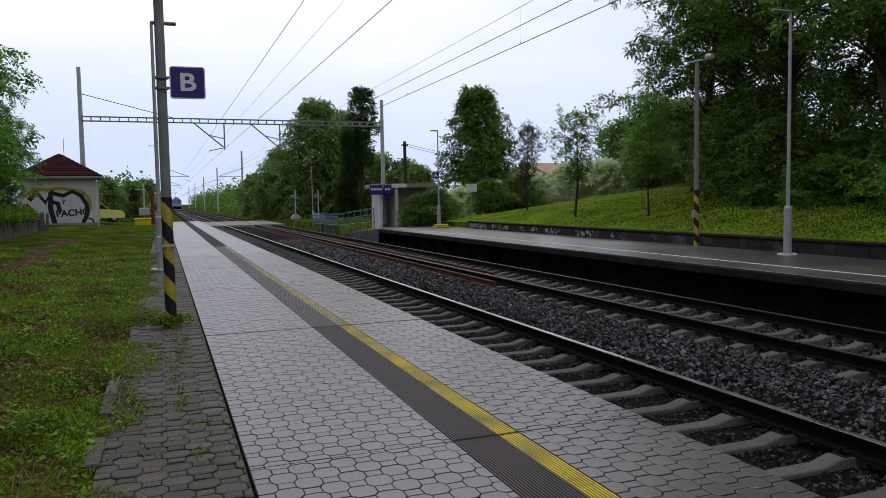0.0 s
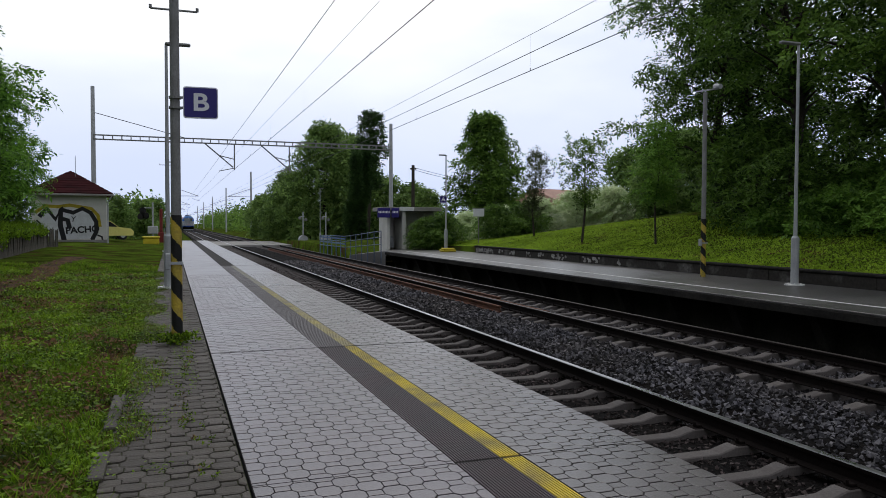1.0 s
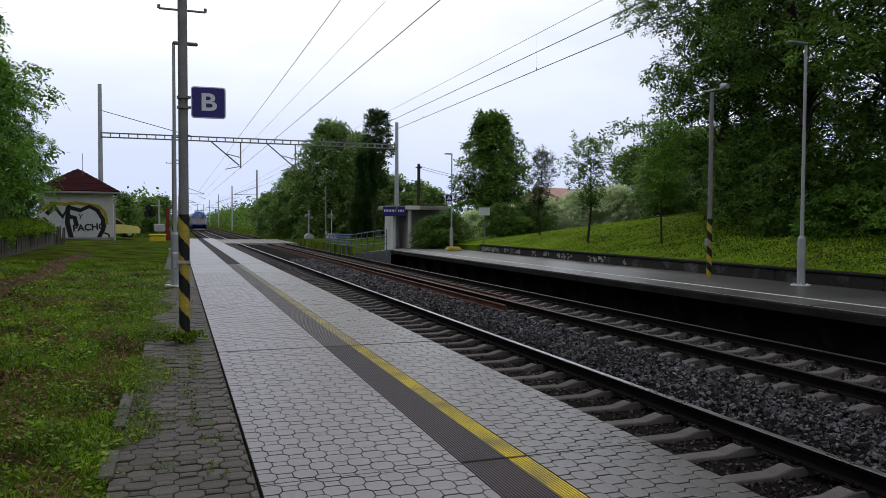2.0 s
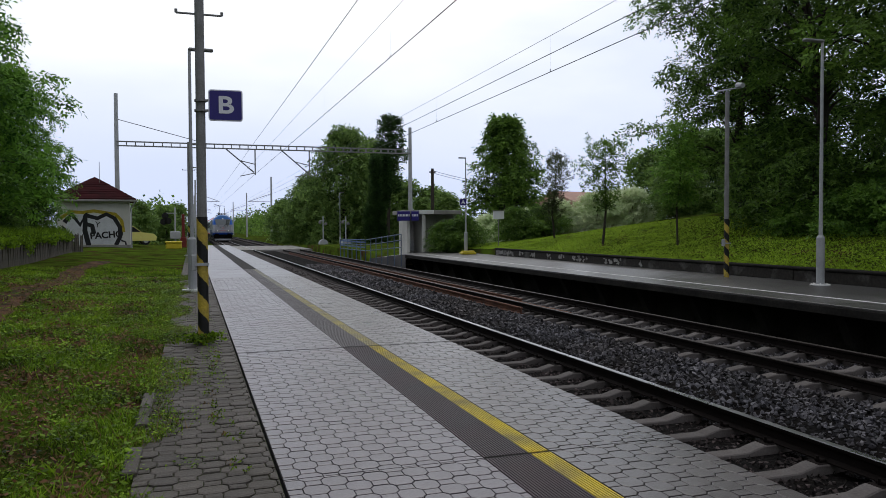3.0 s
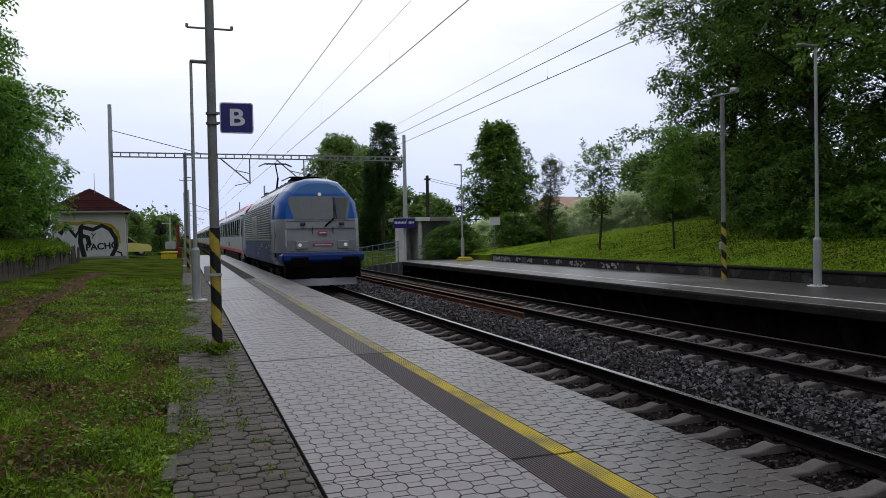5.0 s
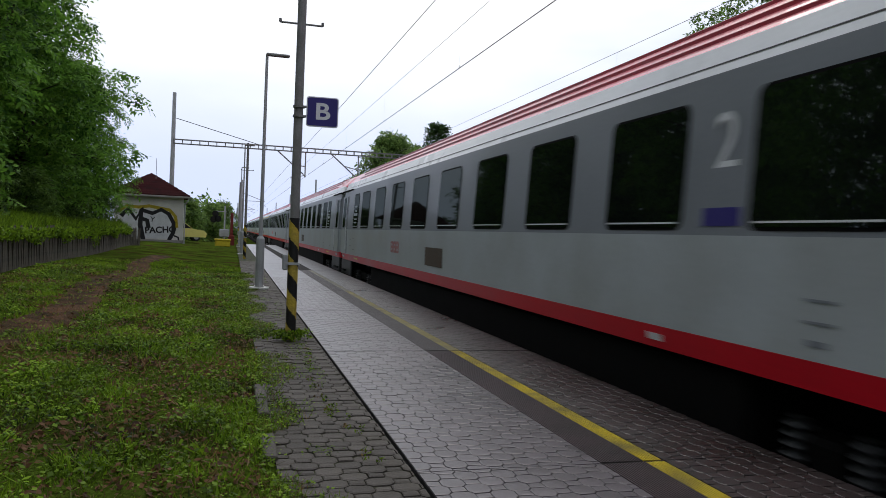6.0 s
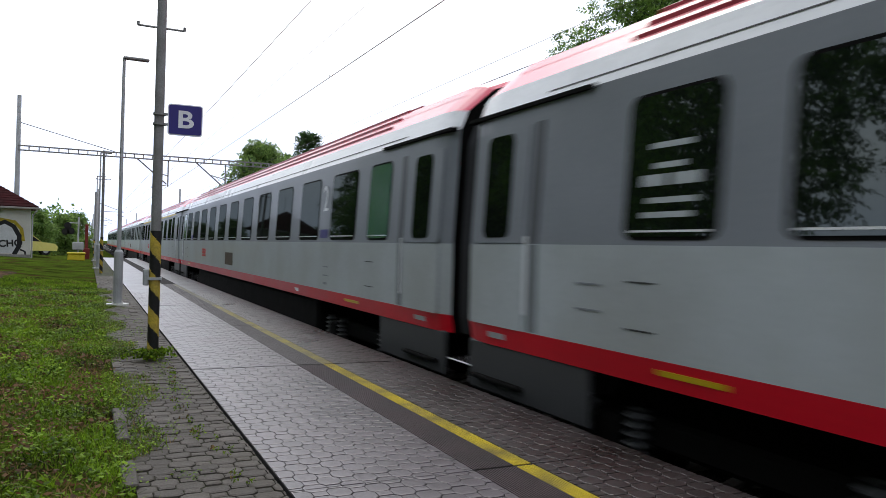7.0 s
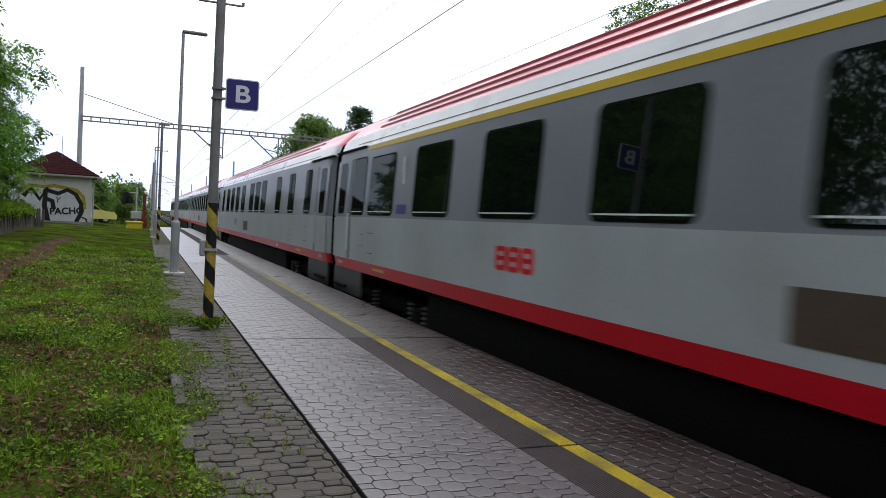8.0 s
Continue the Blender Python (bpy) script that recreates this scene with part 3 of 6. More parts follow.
    for kind, x, y, pts, whole in paver_field(pair, -0.36, 0.345, -8, 30, 0.118, 0.203):
        t = (rng.uniform(-0.006, 0.003) - 0.012, rng.uniform(-0.004, 0.004))
        one = pair[kind]
        if whole and 2.0 < y < 8.5 and single < 260:
            ob = part("old_paver", meshes[kind], None, strip)
            ob.location, ob.rotation_euler = (x, y, t[0]), (rng.uniform(-0.04, 0.04), rng.uniform(-0.04, 0.04), rng.uniform(-0.03, 0.03))
            single += 1
            continue
        n = len(rest.v)
        rest.v += [(p[0], p[1], p[2] + t[0]) for p in pts]
        rest.f += [tuple(n + i for i in q) for q in one.f]
        rest.k += [0] * len(one.f)
    part("old_pavers", rest, M_OLDPAVE, strip, kind="stuff", fix=False)
    # broken kerb between path and grass
    kerb = empty("kerb", pose(-0.385, 0, 0), "sunken grey concrete kerb stones, partly overgrown", "kerb", kind="structure")
    y = 1.0
    while y < 30:
        s = Shape()
        s.box(-0.04, 0.04, y, y + 0.48, -0.25, 0.012 if 5.4 < y < 6.4 or 4.4 < y < 4.9 else rng.uniform(-0.09, -0.04), 0.008)
        part("kerb_stone", s, M_OLDPAVE, kerb)
        y += 0.5


platform()


# ---------- opposite platform, retaining wall, shelter ----------
RZ = -0.045


def far_platform():
    s = Shape()
    s.extrude([(9.98, RZ), (13.62, RZ), (13.62, -0.97), (10.75, -0.97), (10.75, RZ - 0.16), (10.0, RZ - 0.13), (9.98, RZ - 0.12)], -12, 36)
    n = len(s.v)
    s.v += [(9.98, 36, RZ), (13.62, 36, RZ), (13.62, 44, -0.14), (9.98, 44, -0.55), (9.98, 36, -0.97), (9.98, 44, -0.97), (13.62, 44, -0.97)]
    for q in ((0, 1, 2, 3), (0, 3, 5, 4), (3, 2, 6, 5)):
        s.f.append(tuple(n + i for i in q))
        s.k.append(0)
    p = thing("far_platform", s, M_ASPH, "opposite asphalt platform with an overhanging concrete edge", "platform", kind="structure")
    e = Shape()
    y = -12.0
    while y < 36:
        e.box(9.96, 10.80, y, min(y + 1.99, 35.99), RZ - 0.03, RZ + 0.006, 0.006)
        y += 2.0
    part("edge_slabs", e, M_ASPH, p, "damp grey edge slabs")
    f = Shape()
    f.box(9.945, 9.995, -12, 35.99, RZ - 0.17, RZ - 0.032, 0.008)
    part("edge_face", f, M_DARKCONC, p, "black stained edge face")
    # Thin near-black sheet that carries the shade under the overhang.
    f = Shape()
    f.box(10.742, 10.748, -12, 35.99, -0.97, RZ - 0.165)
    part("under_wall", f, M_DARKCONC, p, "wall under the overhang with its shade painted in")
    w = Shape()
    w.box(10.87, 10.95, -12, 35.5, RZ - 0.01, RZ + 0.005)
    part("white_line", w, M_WHITE, p, "worn white safety line")
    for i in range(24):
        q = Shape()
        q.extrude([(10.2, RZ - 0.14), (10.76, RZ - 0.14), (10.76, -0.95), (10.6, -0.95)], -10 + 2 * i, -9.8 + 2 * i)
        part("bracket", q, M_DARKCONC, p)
    s = Shape()
    rng = random.Random(8)
    y = -12.0
    while y < 33:
        s.box(13.63 + rng.uniform(-0.008, 0.008), 13.86, y, min(y + 2.95, 33.2), -0.6, 0.22, 0.015)
        y += 2.96
    w = thing("retaining_wall", s, M_WALLCONC, "low dark concrete retaining wall with peeling whitewash", "retaining wall", kind="structure")
    c = Shape()
    c.box(13.59, 13.9, -12, 33.25, 0.22, 0.29, 0.02)
    flakes = Shape()
    for i in range(330):
        y = 33.0 - 12 * rng.random() ** 1.5
        if noise.noise((y * 0.9, 3.0, 0.0)) < 0.0:
            continue
        z, wide, h = 0.0 + 0.17 * rng.random() ** 0.8, 0.02 + 0.07 * rng.random(), 0.015 + 0.05 * rng.random()
        k = [(0.7 + 0.5 * rng.random()) for q in range(7)]
        flakes.panel([(y + wide * k[q] * math.cos(6.2832 * q / 7), z + h * k[q] * math.sin(6.2832 * q / 7)) for q in range(7)], 13.617 - 0.0002 * (i % 9), 0.012)
    part("whitewash", flakes, M_LIMEWASH, w, "remains of flaking whitewash", kind="stuff", fix=False)
    part("coping", c, M_DARKCONC, w, "dark mossy coping")


far_platform()


def shelter():
    e = empty("waiting_shelter", pose(0, 0, 0), "small concrete waiting shelter with a flat roof", "shelter")
    s = Shape()
    s.box(11.0, 14.4, 40.0, 42.4, 2.02, 2.24, 0.02)
    part("roof", s, M_CONC, e, "flat concrete roof slab")
    s = Shape()
    s.box(11.9, 12.75, 39.96, 40.0, 2.03, 2.25, 0.01)
    part("fascia", s, M_WHITE, e, "white fascia board")
    for name, b in (("pillar", (11.25, 11.42, 40.2, 41.9)), ("side_wall", (12.1, 12.3, 40.1, 41.9)), ("back_wall", (12.3, 14.2, 42.0, 42.2)), ("end_wall", (14.0, 14.2, 40.2, 42.0)), ("inner_wall", (11.42, 12.1, 41.8, 42.0))):
        s = Shape()
        s.box(b[0], b[1], b[2], b[3], -0.5, 2.02, 0.01)
        part(name, s, M_PLASTER, e)
    b = Shape()
    b.box(11.6, 11.95, 41.2, 41.6, RZ, 0.55, 0.03)
    b.tube((11.75, 41.4, 0.55), (11.75, 41.4, 0.6), 0.16, seg=12)
    thing("litter_bin", b, M_GALV, "grey metal litter bin inside the shelter", "bin")
    for x, w in ((10.62, 0.72), (11.42, 0.42)):
        g = empty("station_sign", pose(x, 39.9, 1.78), "blue station name board with white writing on the shelter roof", "sign", "station boards")
        s = Shape()
        s.box(0, w, -0.03, 0.03, -0.12, 0.40, 0.01)
        part("board", s, M_SIGNBLUE, g)
        s = Shape()
        for i in range(int(w / 0.09)):
            s.box(0.05 + 0.085 * i, 0.05 + 0.085 * i + 0.055, -0.036, -0.028, 0.12, 0.24)
        part("writing_bars", s, M_SIGNWHITE, g, "white bars of writing")


shelter()


def railing():
    for y0, y1, x0, x1, m in ((36, 44, 9.75, 9.75, M_GREENRAIL), (44, 52, 9.75, 9.75, M_TEALRAIL)):
        e = empty("railing", pose(0, 0, 0), "faded blue steel railing of the ramp", "railing", "ramp railings")
        z = lambda y: RZ - 0.44 * step(36, 46, y)
        n = 6
        for i in range(n + 1):
            y = y0 + (y1 - y0) * i / n
            s = Shape()
            s.tube((x0, y, z(y) - 0.6), (x0, y, z(y) + 1.02), 0.025)
            part("post", s, m, e)
        for h in (1.0, 0.7, 0.35):
            s = Shape()
            s.tube((x0, y0, z(y0) + h), (x1, y1, z(y1) + h), 0.022)
            part("bar", s, m, e)
        if m is M_TEALRAIL:
            for h in (0.85, 0.55):
                s = Shape()
                s.box(x0 - 0.01, x0 + 0.01, y0 + 0.1, y1 - 0.1, z(48) + h, z(48) + h + 0.09)
                part("board", s, m, e, "blue board on the railing")


railing()


# ---------- poles, lamps, signs ----------
def stripes(s, r, z0, z1, pitch=0.2):
    """Slanting black and yellow bands round a pole."""
    seg = 32
    h = 0.01
    n = int((z1 - z0) / h)
    for j in range(n):
        for i in range(seg):
            a0, a1 = 2 * math.pi * i / seg, 2 * math.pi * (i + 1) / seg
            zz = z0 + j * h
            band = math.floor(((zz - z0) / pitch + i / seg * 2.0)) % 2
            s.face([(r * math.cos(a0), r * math.sin(a0), zz), (r * math.cos(a1), r * math.sin(a1), zz),
                    (r * math.cos(a1), r * math.sin(a1), zz + h), (r * math.cos(a0), r * math.sin(a0), zz + h)], band)


def striped_pole(x, y, z, h, r, band, kind, lean=0.0):
    e = empty("striped_pole", pose(x, y, z, 0, lean, 0), "grey steel pole with black and yellow warning stripes at its foot", "pole", "striped poles")
    s = Shape()
    stripes(s, r + 0.003, 0.0, band)
    part("warning_stripes", s, [M_POLEK, M_POLEY], e, "peeling black and yellow warning stripes", smooth=True, fix=False)
    s = Shape()
    s.tube((0, 0, -0.4), (0, 0, h), r, r * 0.85, seg=20)
    part("shaft", s, M_GREYPOLE, e, smooth=False)
    s = Shape()
    s.box(-r - 0.065, -r - 0.005, -0.045, 0.045, 0.80, 0.98, 0.01)
    s.box(-r - 0.02, r + 0.012, -r - 0.012, r + 0.012, 0.86, 0.89)
    part("socket_box", s, M_GALV, e, "small grey socket box on a clamp")
    if kind == "arm":
        s = Shape()
        s.tube((-0.24, 0, 3.63), (0.24, 0, 3.63), 0.012)
        s.tube((-0.24, 0, 3.63), (-0.24, 0, 3.67), 0.016)
        s.tube((0.24, 0, 3.63), (0.24, 0, 3.67), 0.016)
        part("crossarm", s, M_GREYPOLE, e)
    if kind == "flood":
        s = Shape()
        s.tube((-0.3, 0, h), (0.25, 0, h + 0.10), 0.018)
        part("crossarm", s, M_GALV, e)
        s = Shape()
        s.tube((0.40, -0.10, h + 0.17), (0.40, 0.10, h + 0.19), 0.065, 0.085, seg=14)
        s.tube((0.25, 0, h + 0.12), (0.45, 0, h + 0.2), 0.02)
        part("floodlight", s, M_GALV, e, "round grey floodlight")
    return e


def lamp_post(x, y, z, h, arm, turn=0):
    e = empty("street_lamp", pose(x, y, z, 0, 0, turn), "slim galvanised lamp post with a thick sleeve at its foot", "street lamp", "platform lamps")
    s = Shape()
    s.tube((0, 0, -0.2), (0, 0, 1.05), 0.086, seg=16)
    s.tube((0, 0, 1.05), (0, 0, 1.10), 0.085, 0.055, seg=16)
    part("sleeve", s, M_GALV, e)
    s = Shape()
    s.tube((0, 0, -0.02), (0, 0, 0.022), 0.21, seg=16)
    for i in range(4):
        a = radians(45 + 90 * i)
        s.tube((0.13 * math.cos(a), 0.13 * math.sin(a), 0.018), (0.13 * math.cos(a), 0.13 * math.sin(a), 0.05), 0.014, seg=6)
    part("base_plate", s, M_WHITE, e, "white base plate with bolts")
    s = Shape()
    s.tube((0, 0, 1.1), (0, 0, h), 0.042, 0.030, seg=12)
    part("shaft", s, M_GALV, e)
    s = Shape()
    s.box(min(0, arm) - 0.02, max(0, arm) + 0.02, -0.06, 0.06, h - 0.03, h + 0.03, 0.02)
    part("lamp_head", s, M_GREYPOLE, e, "flat grey lamp head")
    return e


def letter_sign(x, y, z, size, letter, back):
    e = empty("letter_sign", pose(x, y, z, 0, 0, -3), "dark blue square sign with a white letter " + letter, "sign", "sector signs")
    s = Shape()
    s.prism(rounded(-size / 2, size / 2, -size * 0.47, size * 0.47, 0.03), -0.012, 0.012)
    part("board", s, M_SIGNWHITE, e, "white rim")
    s = Shape()
    s.prism(rounded(-size / 2 + 0.012, size / 2 - 0.012, -size * 0.47 + 0.012, size * 0.47 - 0.012, 0.022), -0.016, -0.011)
    part("face", s, M_SIGNBLUE, e)
    lettering(letter, size * 0.72, M_SIGNWHITE, e, pose(0, -0.019, -0.005, 90, 0, 0), "letter", weight=0.006).scale = (1.2, 1, 1)
    for dz in (-0.06, 0.05):
        s = Shape()
        s.box(-back, -size / 2 + 0.04, -0.004, 0.018, dz - 0.012, dz + 0.012)
        s.tube((-back + 0.0, 0.04, dz - 0.012), (-back + 0.0, 0.04, dz + 0.012), 0.068, seg=14)
        part("bracket", s, M_GREYPOLE, e)
    return e


striped_pole(0.05, 9.07, 0.0, 5.2, 0.056, 1.40, "arm")
letter_sign(0.315, 9.0, 2.63, 0.365, "B", 0.265)
lamp_post(-0.06, 16.6, 0.0, 4.95, 0.45)
striped_pole(-0.15, 32.0, 0.0, 4.75, 0.056, 1.40, "arm")
lamp_post(-0.2, 38.0, 0.0, 5.3, 0.45)
lamp_post(-0.2, 52.0, 0.0, 5.3, 0.45)
striped_pole(-0.2, 62.0, -0.1, 5.0, 0.066, 1.40, "plain")
lamp_post(13.1, 13.3, RZ, 5.35, -0.5)
striped_pole(12.97, 16.2, RZ, 4.75, 0.062, 1.50, "flood")
lamp_post(12.8, 35.0, RZ, 4.75, -0.35)
letter_sign(12.62, 34.9, 2.52, 0.36, "A", 0.0)


def poster_board(x, y, z):
    e = empty("notice_board", pose(x, y, z), "small white notice board on a post", "notice board")
    s = Shape()
    s.box(-0.3, 0.3, -0.02, 0.02, 1.7, 2.1, 0.01)
    part("board", s, M_SIGNWHITE, e)
    s = Shape()
    s.box(-0.34, 0.34, -0.03, 0.03, 2.1, 2.14)
    s.tube((0, 0.03, -0.2), (0, 0.03, 2.1), 0.03)
    part("post", s, M_GREYPOLE, e)


poster_board(14.9, 35.8, 0.0)
s = Shape()
s.box(-0.35, 0.35, -0.25, 0.25, 0, 0.1, 0.02)
s.box(-0.3, 0.3, -0.2, 0.2, 0.1, 0.18, 0.04)
thing("grit_bin", s, M_YELBOX, "low yellow plastic bin at the foot of a lamp", "bin", m=pose(12.75, 34.6, RZ))


# ---------- overhead line ----------
def mast(x, y, z, h, arms=()):
    e = empty("catenary_mast", pose(x, y, z), "tall pale grey steel catenary mast", "catenary mast", "catenary masts")
    s = Shape()
    s.tube((0, 0, -0.5), (0, 0, h), 0.19, 0.13, seg=12)
    part("shaft", s, M_GALV, e)
    for ax, az in arms:
        s = Shape()
        s.tube((0, 0, az + 1.3), (ax, 0, az), 0.04, seg=6)
        s.tube((0, 0, az), (ax, 0, az), 0.04, seg=6)
        s.tube((ax * 0.75, 0, az - 0.4), (ax * 1.05, 0, az - 0.75), 0.03, seg=6)
        part("cantilever", s, M_GREYPOLE, e)
    return e


def gantry(y):
    mast(-5.05, y, -0.1, 11.0)
    mast(16.6, y, -0.2, 9.5)
    e = empty("gantry_beam", pose(0, y, 0), "grey lattice beam carrying the overhead line", "gantry beam")
    for dy in (-0.16, 0.16):
        for dz in (7.22, 7.52):
            s = Shape()
            s.box(-5.05, 16.6, dy - 0.025, dy + 0.025, dz - 0.03, dz + 0.03)
            part("chord", s, M_GREYPOLE, e)
    for i in range(36):
        x = -5.0 + 0.6 * i
        s = Shape()
        s.box(x - 0.03, x + 0.03, -0.15, 0.15, 7.24, 7.5)
        part("batten", s, M_GREYPOLE, e)
    for cx in (T1, T2):
        s = Shape()
        s.tube((cx - 1.9, 0, 7.2), (cx + 0.1, 0, 5.5), 0.05, seg=6)
        s.tube((cx + 0.2, 0, 7.2), (cx + 0.2, 0, 5.3), 0.05, seg=6)
        s.tube((cx - 0.9, 0, 6.35), (cx + 0.2, 0, 6.1), 0.035, seg=6)
        s.tube((cx + 0.2, 0, 5.45), (cx - 0.9, 0, 5.2), 0.03, seg=6)
        part("hanger", s, M_GREYPOLE, e, "steel hanger with a steady arm")
    s = Shape()
    s.tube((-5.05, 0, 9.1), (1.2, 0, 7.5), 0.025, seg=5)
    part("stay", s, M_WIRE, e)


gantry(58)
for y in (123, 180, 240, 305, 375):
    mast(12.1, y, -0.6, 10.2, ((-3.6, 6.2),))
    mast(0.5, y, -0.6, 9.5, ((3.6, 6.2),))
s = Shape()
s.tube((0, 0, -0.2), (0, 0, 5.6), 0.14, 0.11, seg=8)
s.box(-0.22, 0.22, -0.05, 0.05, 5.3, 5.4)
thing("power_pole", s, M_BARK, "dark wooden power pole with a crossarm", "pole", m=pose(15.9, 50, -0.2))
for dz in (0.0, 0.16):
    s = Shape()
    for i in range(8):
        p, q = i / 8, (i + 1) / 8
        s.tube((15.9 + 6.5 * p, 50 + 3 * p, 5.1 + dz - 0.7 * p - 0.5 * p * (1 - p)), (15.9 + 6.5 * q, 50 + 3 * q, 5.1 + dz - 0.7 * q - 0.5 * q * (1 - q)), 0.014, seg=5, caps=False)
    thing("service_cable", s, M_WIRE, "thin cable sagging from the wooden pole", "cable", "service cables", fix=False)


def wire(name, x, zs, label, r=0.011):
    """A wire along the line: sagging between supports."""
    s = Shape()
    prev = None
    a, b, sag = zs
    for j in range(-20, 400, 5):
        y = float(j)
        u = ((y - 58) / 60.0) % 1.0
        z = a - sag * 4 * u * (1 - u)
        p = (x, y, z)
        if prev:
            s.tube(prev, p, r, seg=5, caps=False)
        prev = p
    return thing(name, s, M_WIRE, label, "overhead wire", "overhead wires", fix=False)


for cx, zc, zm in ((T1, 5.19, 6.18), (T2, 5.10, 6.0)):
    wire("contact_wire", cx, (zc, 0, 0.02), "copper contact wire above the track", 0.010)
    m = wire("messenger_wire", cx, (zm, 0, 0.04), "sagging messenger wire above the track", 0.006)
    for j in range(9):
        y = -1 + 9.0 * j
        s = Shape()
        s.tube((cx, y, zc), (cx, y, zm - 0.02), 0.0014, seg=4, caps=False)
        s.tube((cx, y, zc - 0.02), (cx, y, zc + 0.05), 0.010, seg=5)
        part("dropper", s, M_WIRE, m, fix=False)
wire("feeder_wire", T1, (7.52, 0, 0.05), "upper feeder wire above the track", 0.012)
wire("feeder_wire", T2, (5.56, 0, 0.04), "second carrying wire above the track", 0.010)


# ---------- the small house ----------
def house():
    e = empty("signal_house", pose(-5.7, 50, 0.2, 0, 0, 4), "small plastered lineside house with a dark red hip roof", "house")
    w, d, z1 = 2.02, 2.2, 2.86
    s = Shape()
    s.box(-w, w, 0, 2 * d, -0.5, z1)
    wall = part("wall", s, M_PLASTER, e)
    s = Shape()
    s.box(-w - 0.02, w + 0.02, -0.02, 2 * d + 0.02, -0.5, 0.12)
    part("plinth", s, M_CONC, e)
    o = 0.38
    s = Shape()
    b = [(-w - o, -o), (w + o, -o), (w + o, 2 * d + o), (-w - o, 2 * d + o)]
    pk = (0, d, 4.4)
    rng = random.Random(5)
    roof = None
    n = len(s.v)
    s.v += [(x, y, z1 - 0.02) for x, y in b] + [(x, y, z1 + 0.06) for x, y in b] + [pk]
    s.f += [(0, 1, 2, 3), (0, 1, 5, 4), (1, 2, 6, 5), (2, 3, 7, 6), (3, 0, 4, 7), (4, 5, 8), (5, 6, 8), (6, 7, 8), (7, 4, 8)]
    s.k = [0] * 9
    roof = part("roof", s, M_ROOF, e)
    # courses of tiles
    for i in range(9):
        s = Shape()
        f0, f1 = i / 9.5, (i + 1) / 9.5
        for q in range(4):
            a, c = b[q], b[(q + 1) % 4]
            pts = []
            for (x, y), f, lift in ((a, f0, 0.035), (c, f0, 0.035), (c, f1, 0.006), (a, f1, 0.006)):
                pts.append((x + (pk[0] - x) * f, y + (pk[1] - y) * f, z1 + 0.06 + (pk[2] - z1 - 0.06) * f + lift))
            s.face(pts)
        part("tile_course", s, M_ROOF, roof)
    s = Shape()
    s.box(-w - o - 0.06, w + o + 0.06, -o - 0.07, -o + 0.02, z1 - 0.10, z1 + 0.02, 0.02)
    part("gutter", s, M_CONC, e)
    s = Shape()
    s.tube((w + 0.3, -o, z1 - 0.1), (w + 0.08, -0.06, z1 - 0.5), 0.04)
    s.tube((w + 0.08, -0.06, z1 - 0.5), (w + 0.08, -0.06, -0.1), 0.04)
    part("downpipe", s, M_GALV, e)
    s = Shape()
    s.tube((0.3, 1.5, 3.8), (0.3, 1.5, 5.3), 0.015)
    part("aerial", s, M_GREYPOLE, e)
    for y in (0.9, 2.6):
        s = Shape()
        s.box(w - 0.02, w + 0.03, y, y + 0.9, 0.9 if y > 1 else -0.1, 2.2, 0.01)
        part("window" if y > 1 else "door", s, M_WHITE, e)
    # sprayed lettering
    g = empty("graffiti", pose(0, 0, 0), "black and yellow sprayed graffiti on the house wall", "graffiti")
    g.matrix_basis = pose(-5.7, 50, 0.2, 0, 0, 4)
    s = Shape()
    s.prism([(-1.75, 0.15), (-1.5, 1.5), (-1.2, 1.95), (-0.3, 2.0), (0.8, 1.95), (1.35, 1.6), (1.6, 0.9), (1.45, 0.2)], -0.008, -0.004)
    part("white_ground", s, M_GRAFW, g)

    def stroke(pts, r, z, m, name):
        q = Shape()
        left, right = [], []
        for i, (x0, z0) in enumerate(pts):
            (ax, az), (bx, bz) = pts[max(i - 1, 0)], pts[min(i + 1, len(pts) - 1)]
            l = math.hypot(bx - ax, bz - az) or 1
            nx, nz = -(bz - az) / l * r, (bx - ax) / l * r
            left.append((x0 + nx, z, z0 + nz))
            right.append((x0 - nx, z, z0 - nz))
        n = len(pts)
        q.v = left + right
        q.f = [(i, i + 1, n + i + 1, n + i) for i in range(n - 1)]
        q.k = [0] * len(q.f)
        part(name, q, m, g, fix=False)
    stroke([(-1.8, 1.75), (-1.3, 2.15), (-0.6, 2.1), (0.0, 2.2), (0.6, 2.1), (1.2, 2.0), (1.55, 1.6), (1.65, 0.9)], 0.10, -0.010, M_GRAFY, "yellow_stroke")
    stroke([(-1.6, 1.5), (-1.2, 2.0), (-0.75, 1.35), (-0.45, 2.05), (-0.5, 1.0), (-0.3, 0.1)], 0.14, -0.012, M_GRAFK, "black_stroke")
    stroke([(-0.5, 1.95), (0.2, 1.75), (0.7, 2.0), (1.15, 1.75), (1.45, 1.2), (1.45, 0.6), (1.2, 0.1)], 0.12, -0.014, M_GRAFK, "black_stroke")
    stroke([(-0.45, 1.4), (-0.1, 1.3), (0.0, 0.8)], 0.13, -0.016, M_GRAFK, "black_stroke")
    stroke([(-1.75, 1.3), (-1.55, 1.1), (-1.6, 0.8)], 0.05, -0.010, M_GRAFK, "black_stroke")
    stroke([(1.5, 0.4), (1.75, 0.3), (1.8, 0.0)], 0.05, -0.010, M_GRAFK, "black_stroke")
    lettering("PACHO", 0.54, M_GRAFK, g, pose(0.70, -0.02, 0.72, 90, -4, 0), "lettering", weight=0.018)
    lettering("Y", 0.5, M_GRAFK, g, pose(0.2, -0.02, 1.35, 90, 8, 0), "lettering")


house()


